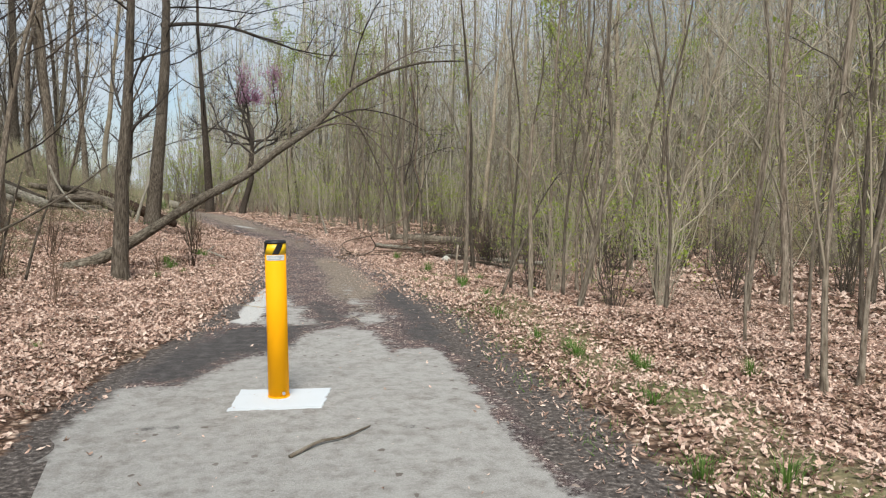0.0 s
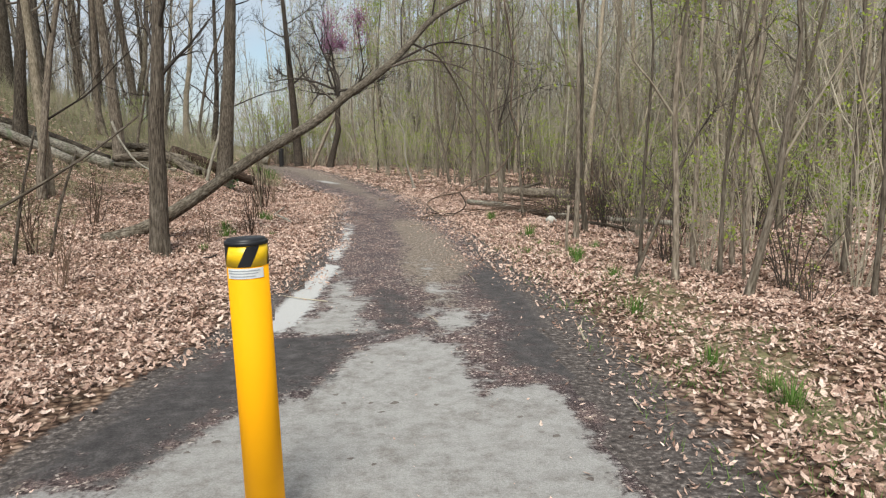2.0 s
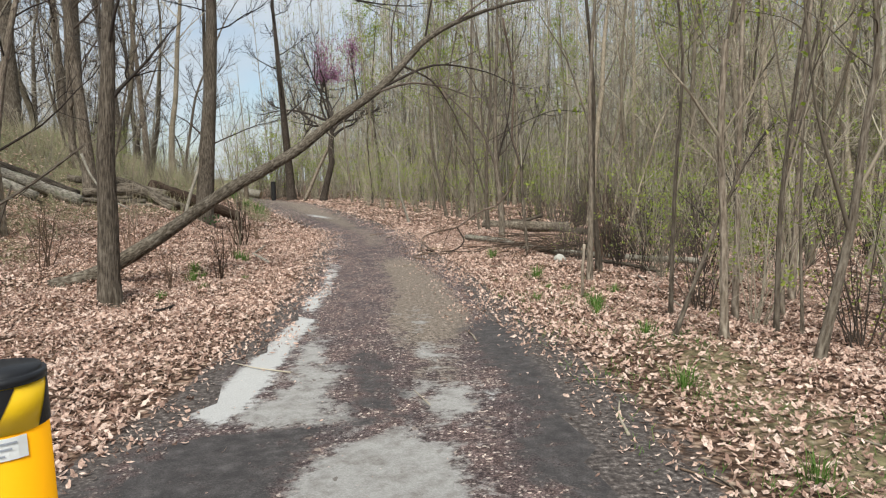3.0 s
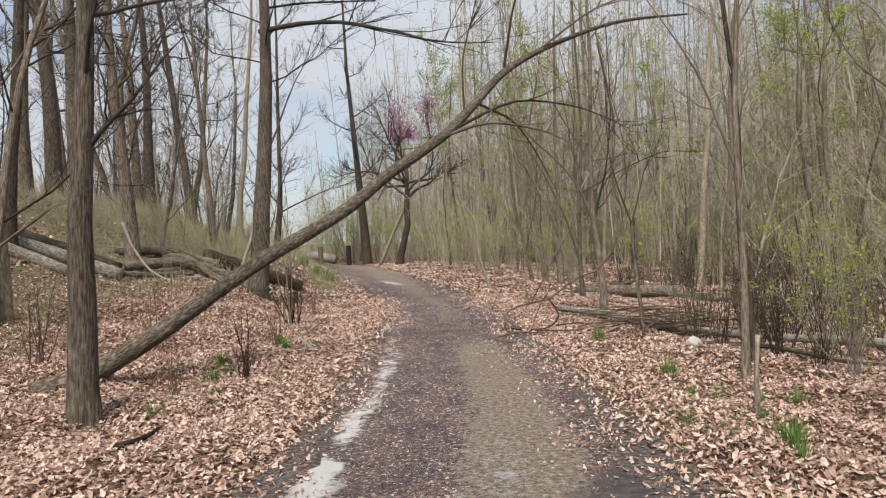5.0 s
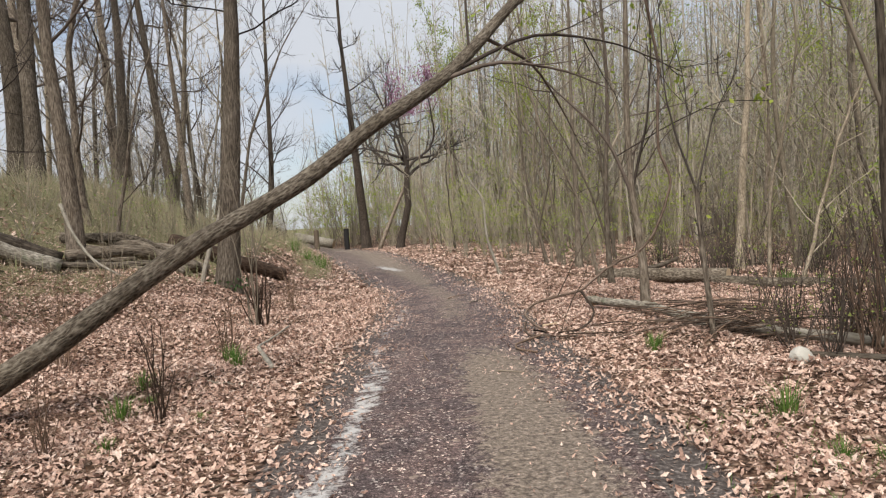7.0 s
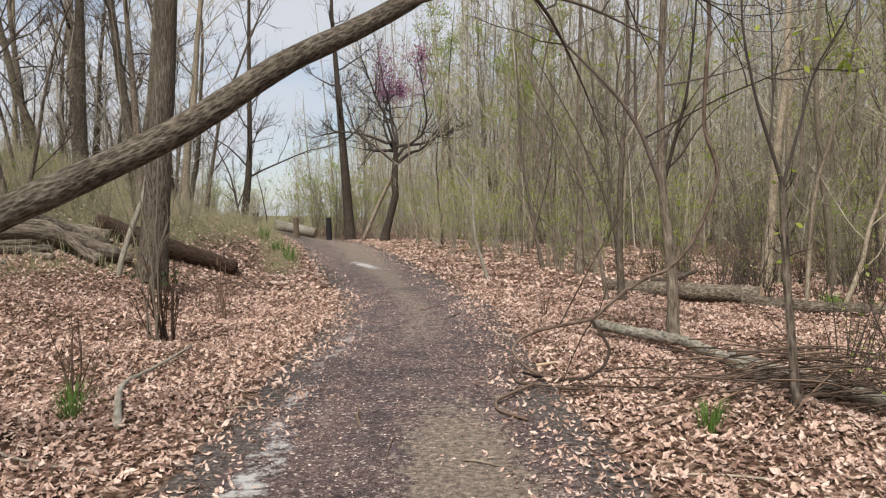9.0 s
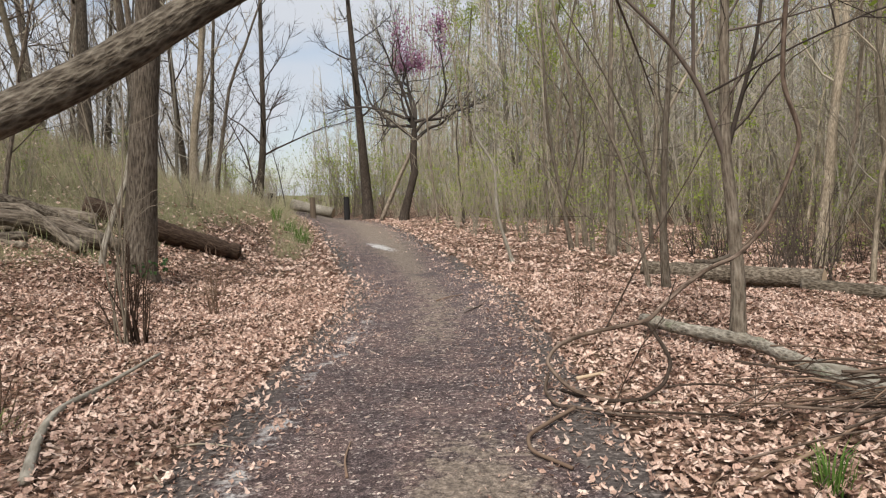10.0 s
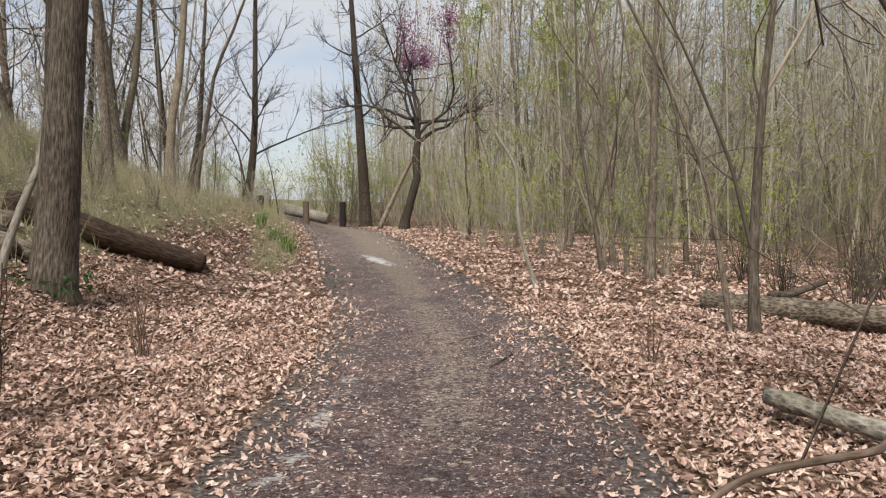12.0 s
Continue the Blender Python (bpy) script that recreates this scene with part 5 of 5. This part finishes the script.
# west: bigger trunks on the bank
for x, y, k, s in ((-9.9, 34.5, 1, 1.1), (-7.4, 30.0, 0, 1.1), (-9.0, 30.0, 1, 1.0), (-3.5, 31.0, 2, 0.7), (-6.9, 36.0, 0, 1.0), (-10.5, 26.0, 0, 1.1), (-7.4, 22.0, 2, 1.1), (-12.5, 33.0, 1, 1.1), (-5.6, 37.5, 2, 1.1), (-8.6, 40.5, 0, 1.1),
                   (-11.5, 40.0, 1, 1.0), (-14.5, 27.0, 2, 1.2), (-4.9, 20.0, 2, 0.8), (-6.2, 45.0, 2, 0.9), (-16.0, 37.0, 0, 1.2), (-13.0, 20.5, 0, 1.0), (-9.5, 17.5, 2, 1.0), (-6.9, 15.6, 2, 0.9)):
    plant(bigs[k], x, y, s, "tall trees on the bank")
n = 0
while n < 95:
    y, x = rng_w.uniform(14, 62), rng_w.uniform(-30, -2.5)
    if x > edge_l(y) - 3.2 or sky_gap(x, y) or x < -4 - 0.5 * y:
        continue
    n += 1
    u = rng_w.uniform()
    plant(mids[3 * rng_w.integers(0, 2)] if u < 0.12 else (darks[rng_w.integers(0, 3)] if u < 0.88 else bigs[2]), x, y, rng_w.uniform(0.8, 1.2), "woods on the bank")
for x, y, k, s in ((-1.5, 37, 2, 0.8), (-2.6, 33, 2, 1.0), (-3.2, 29.5, 2, 0.9), (-2.4, 27.2, 2, 0.8), (-4.0, 26.0, 0, 0.8), (-3.3, 39, 0, 0.9), (-2.0, 41, 2, 0.8), (-4.8, 34, 0, 0.8), (3.0, 51, 1, 1.2), (1.2, 53, 1, 1.3), (-0.5, 55, 0, 1.3), (2.2, 56, 1, 1.4), (4.6, 46, 1, 1.1), (5.2, 41, 1, 1.1), (4.9, 37, 0, 1.0), (5.0, 33, 1, 0.9), (4.2, 49, 1, 1.2), (5.9, 44, 0, 1.3), (6.4, 38, 1, 1.4), (5.6, 47, 1, 1.5), (4.6, 52, 0, 1.6), (6.8, 50, 1, 1.6), (0.8, 50.5, 1, 1.1), (7.2, 34, 0, 1.3), (6.0, 30.5, 1, 1.1), (7.8, 41, 1, 1.5), (3.4, 54.5, 1, 1.6), (-1.2, 52.5, 0, 1.1), (6.9, 27.5, 0, 1.0), (8.3, 30, 1, 1.3), (9.0, 36, 1, 1.4)):
    plant(shrubs[k], x, y, s, "undergrowth")
for x, y, s in ((8, 42, 1.0), (9.6, 46, 1.1), (7.4, 50, 1.1), (11, 51, 1.2), (10.4, 40.5, 1.0), (6.8, 55, 1.2), (13, 47, 1.1)):
    plant(mids[2], x, y, s, "woods east of the path")
for x, y, k, s in ((-3.4, 24.6, 2, 0.7), (-4.4, 22.5, 2, 0.8), (-2.9, 26.4, 2, 0.6), (-3.8, 28.3, 0, 0.6), (-5.5, 25.2, 2, 0.8), (-1.9, 29.0, 2, 0.6), (-2.2, 31.2, 2, 0.6), (-4.9, 29.8, 2, 0.8), (-3.0, 35.5, 2, 0.7)):
    plant(shrubs[k], x, y, s, "undergrowth")
for x, y, k, s in ((5.9, 12.4, 1, 0.6), (6.3, 13.4, 1, 0.7), (7.0, 12.3, 1, 0.7), (5.6, 14.3, 2, 0.7), (5.9, 13.6, 2, 0.8), (6.3, 14.6, 2, 0.9), (6.6, 15.6, 2, 0.8), (7.2, 14.4, 0, 0.8), (6.0, 15.6, 2, 0.6), (7.5, 16.4, 2, 0.8), (5.5, 10.8, 2, 0.8), (6.1, 11.3, 0, 0.8), (5.2, 9.4, 1, 0.7), (5.8, 8.9, 2, 0.8),
                   (6.6, 8.8, 1, 0.9), (5.0, 7.6, 2, 0.5), (7.3, 9.9, 0, 1.0), (6.9, 11.2, 1, 0.9), (8.2, 9.2, 2, 1.0), (8.6, 11.5, 0, 1.0)):
    plant(brush if k == 2 else shrubs[k], x, y, s, "undergrowth")
for x, y, k, s in ((-0.3, 51.5, 1, 1.5), (0.9, 52.5, 1, 1.9), (2.4, 51.0, 1, 1.6), (1.8, 54.0, 0, 2.0), (0.2, 54.5, 1, 2.0), (3.2, 50.0, 0, 1.5), (2.9, 46.2, 1, 0.8), (-1.5, 55.0, 1, 1.5), (-3.2, 57.5, 0, 1.2), (-4.6, 58.5, 1, 1.0), (-6.2, 59.5, 0, 1.0), (-2.4, 60.0, 1, 1.4), (-8.0, 61.0, 1, 1.0), (-5.4, 62.0, 0, 1.2), (-1.0, 58.0, 0, 1.8), (1.0, 57.0, 1, 2.2), (-9.8, 62.5, 0, 1.0), (-7.2, 64.0, 1, 1.2)):
    plant(shrubs[k], x, y, s, "undergrowth")
for i in range(50):
    x, y = rng_w.uniform(-26, 2), rng_w.uniform(51, 70)
    if clear_of_path(x, y, 1.5):
        plant(shrubs[i % 3], x, y, rng_w.uniform(0.8, 1.3), "undergrowth")
n = 0
for x, y, s in ((5.6, 14.9, 0.8), (6.2, 14.2, 0.9), (6.7, 13.6, 0.8), (7.0, 15.2, 1.0), (6.1, 16.3, 0.7), (7.6, 14.2, 0.9), (8.1, 15.6, 1.0), (7.2, 16.6, 0.9), (6.9, 12.9, 0.8), (8.6, 13.4, 1.0), (8.3, 17.2, 1.0), (5.9, 12.9, 0.6)):
    plant(brush, x, y, s, "undergrowth")
while n < 75:
    y, x = rng_w.uniform(11, 30), rng_w.uniform(6, 17)
    off = x - edge_r(y)
    if off < np.interp(y, (11, 15, 19, 30), (2.6, 3.4, 5.5, 4.0)) or x > 7 + 0.55 * y:
        continue
    n += 1
    plant(brush, x, y, rng_w.uniform(0.55, 1.1), "undergrowth")
for x, y, k, s in ((-4.5, 50, 0, 0.9), (-6.2, 52, 2, 1.0), (-3.1, 53, 2, 0.9), (-7.6, 54, 0, 1.0), (-5.2, 56, 1, 0.9), (-8.5, 50, 2, 1.1), (-9.4, 57, 1, 1.0), (-3.8, 48.5, 2, 0.7)):
    plant(darks[k], x, y, s, "woods on the bank")
# behind the start of the walk
for x, y, k in ((-5, -3, 0), (-7, 3, 2), (6.5, -3, 2), (8, 1, 0), (-4, -9, 1), (5, -10, 0), (-9, 8, 2), (-11, -2, 1), (12, -6, 1)):
    plant(bigs[k], x, y, 1.0, "trees behind")


def far_woods():
    """The wooded slope beyond, past counting: trunks, branches and budding twigs."""
    rng_f = np.random.default_rng(88)
    b, l = Buf(), Buf()
    n, roots, tops, west_side = 0, [], [], []
    while n < 2300:
        d, a = rng_f.uniform(34, 130), rng_f.uniform(-62, 70)
        x, y = 2 + d * math.sin(radians(a)), 8 + d * math.cos(radians(a))
        if sky_gap(x, y) or (-2 < x < 7 and y < 62) or (x < 2 and rng_f.uniform() < 0.72) or x < -60:
            continue
        n += 1
        h = rng_f.uniform(7, 12) if x < 0 else rng_f.uniform(12, 22)
        z, r = gz(x, y), rng_f.uniform(0.02, 0.065)
        lean_f = rng_f.normal(0, 0.06, 2)
        top, p = np.array((x + lean_f[0] * h, y + lean_f[1] * h, z + h)), np.array((x, y, z - 0.2))
        b.tube((p, p + (top - p) * 0.35 + rng_f.normal(0, 0.12, 3), p + (top - p) * 0.7 + rng_f.normal(0, 0.2, 3), top), (r, r * 0.8, r * 0.5, 0.012), 4)
        roots.append(p), tops.append(top), west_side.append(x < 0)
    roots, tops, west_side = np.array(roots), np.array(tops), np.array(west_side)
    pick = rng_f.integers(0, n, n * 34)
    s = rng_f.uniform(0.12, 0.97, len(pick))[:, None]
    start = roots[pick] + (tops[pick] - roots[pick]) * s
    az, ln = rng_f.uniform(0, 6.28, len(pick))[:, None], rng_f.uniform(0.8, 2.8, len(pick))[:, None] * (1.2 - s) + 0.4
    way = np.concatenate((np.cos(az) * 0.65, np.sin(az) * 0.65, rng_f.uniform(0.1, 1.0, az.shape)), 1)
    tip = start + way * ln
    b.spikes(start, tip, 0.02)
    again = np.repeat(np.arange(len(pick)), 2)
    q = start[again] + (tip - start)[again] * rng_f.uniform(0.2, 0.9, (len(again), 1))
    e = q + (way[again] + rng_f.normal(0, 0.45, (len(again), 3))) * ln[again] * 0.45
    b.spikes(q, e, 0.012)
    east = ~west_side[pick[again]]
    lv_pos = e[east & (rng_f.uniform(0, 1, len(e)) < 0.5)]
    b.part("far_woods", M_FAR)
    far = bpy.data.objects["far_woods"]
    tagged(far, "distant slope of bare grey-brown woods", "woods", kind="stuff")
    tp = np.array(lv_pos)
    pick = tp[rng_f.integers(0, len(tp), 100000)] + rng_f.normal(0, 0.25, (100000, 3))
    l.flakes(pick, rng_f.normal(0, 1, (100000, 3)), 0.13 * rng_f.uniform(0.6, 1.4, 100000), rng_f, DIAMOND)
    tagged(l.part("far_buds", M_LEAF_SOFT, smooth=False), "haze of opening buds on distant trees", "foliage", kind="stuff")


far_woods()


def bank_scrub():
    rng_s = np.random.default_rng(91)
    b = Buf()
    n = 7500
    x, y = rng_s.uniform(-9, 0.6, n * 3), rng_s.uniform(11, 44, n * 3)
    keep = (scrub_mask(x, y) > rng_s.uniform(0.3, 1.0, n * 3)) & (x < edge_l(y) - 0.5)
    x, y = x[keep][:n], y[keep][:n]
    foot = np.stack((x, y, ground_z(x, y) - 0.02), -1)
    for _ in range(3):
        b.spikes(foot, foot + (rng_s.normal(0, 0.4, foot.shape) + np.array((0, 0, 1))) * rng_s.uniform(0.12, 0.58, (len(foot), 1)) * np.where(y < 24.5, 0.55, 1.0)[:, None], 0.006)
    tagged(b.part("scrub", M_STRAW), "dry yellowish grass and scrub on the bank", "scrub", kind="stuff")


bank_scrub()


def verge_weeds():
    """Short blades and weeds on the worn eastern verge."""
    rng_v = np.random.default_rng(93)
    b, n = Buf(), 5200
    y = rng_v.uniform(2.0, 13.0, n)
    x = edge_r(y) + np.abs(rng_v.normal(0.75, 0.45, n))
    keep = lumps(x, y, 0.22, 4.0) + rng_v.normal(0, 0.3, n) > 0.15
    x, y = x[keep], y[keep]
    foot = np.stack((x, y, ground_z(x, y)), -1)
    b.spikes(foot, foot + (rng_v.normal(0, 0.5, foot.shape) * (1, 1, 0.2) + np.array((0, 0, 1))) * rng_v.uniform(0.02, 0.09, (len(foot), 1)), 0.003)
    tagged(b.part("verge_weeds", M_GRASS), "short green weeds on the worn path verge", "weeds", kind="stuff")


verge_weeds()


def litter():
    """Fallen leaves, past counting, thin on the path and deep beside it."""
    rng_l = np.random.default_rng(99)
    b = Buf()
    for count, x0, x1, y0, y1, size, shape in ((185000, -4.5, 9.5, 1.5, 24, 0.044, OAK), (190000, -3.5, 8.0, 1.5, 22, 0.036, SHRED), (60000, -9, 14, 24, 46, 0.085, DIAMOND), (16000, -9, -4.5, 5, 24, 0.12, DIAMOND), (20000, 9.5, 18, 5, 26, 0.12, DIAMOND)):
        x, y = rng_l.uniform(x0, x1, count), rng_l.uniform(y0, y1, count)
        off = np.maximum(edge_l(y) - x, x - edge_r(y))
        east = x > (edge_l(y) + edge_r(y)) / 2
        creep = np.interp(y, (6, 12), (0.15, 1.0)) * np.where(east, 1.0, 0.65)
        chance = np.clip((off + creep + 0.25 * lumps(x, y, 0.4)) / (np.where(east, 0.55, 0.35) + creep), 0, 1) ** 1.4
        chance = chance * np.where(east, smooth_step((off + np.interp(y, (8, 12), (0.1, 1.6))) / np.interp(y, (8, 12), (1.2, 0.6))), 1)
        chance = np.clip(chance, np.interp(y, (6, 12), (0.008, 0.018)), 1) * np.clip(1.1 - 0.8 * scrub_mask(x, y), 0.15, 1)
        if shape is SHRED:
            chance = np.where(east & (off > -0.1) & (y < 13), np.maximum(chance, 0.4), chance)
        keep = rng_l.uniform(0, 1, count) < chance
        x, y = x[keep], y[keep]
        on = (x > edge_l(y)) & (x < edge_r(y))
        z = np.where(on, np.maximum(path_z(x, y), ground_z(x, y)) + 0.008, ground_z(x, y) + rng_l.uniform(0.004, 0.045, len(x)))
        nrm = np.stack((rng_l.normal(0, 0.65, len(x)), rng_l.normal(0, 0.65, len(x)), np.ones(len(x))), -1)
        b.flakes(np.stack((x, y, z), -1), nrm, size * np.where(on, np.clip(0.95 + 0.6 * off[keep], 0.35, 1.0), 1.0) * rng_l.uniform(0.55, 1.45, len(x)), rng_l, shape, 0.6)
    tagged(b.part("leaf_litter", M_LITTER, smooth=False), "deep litter of curled dry brown leaves", "leaf litter", kind="stuff")


litter()
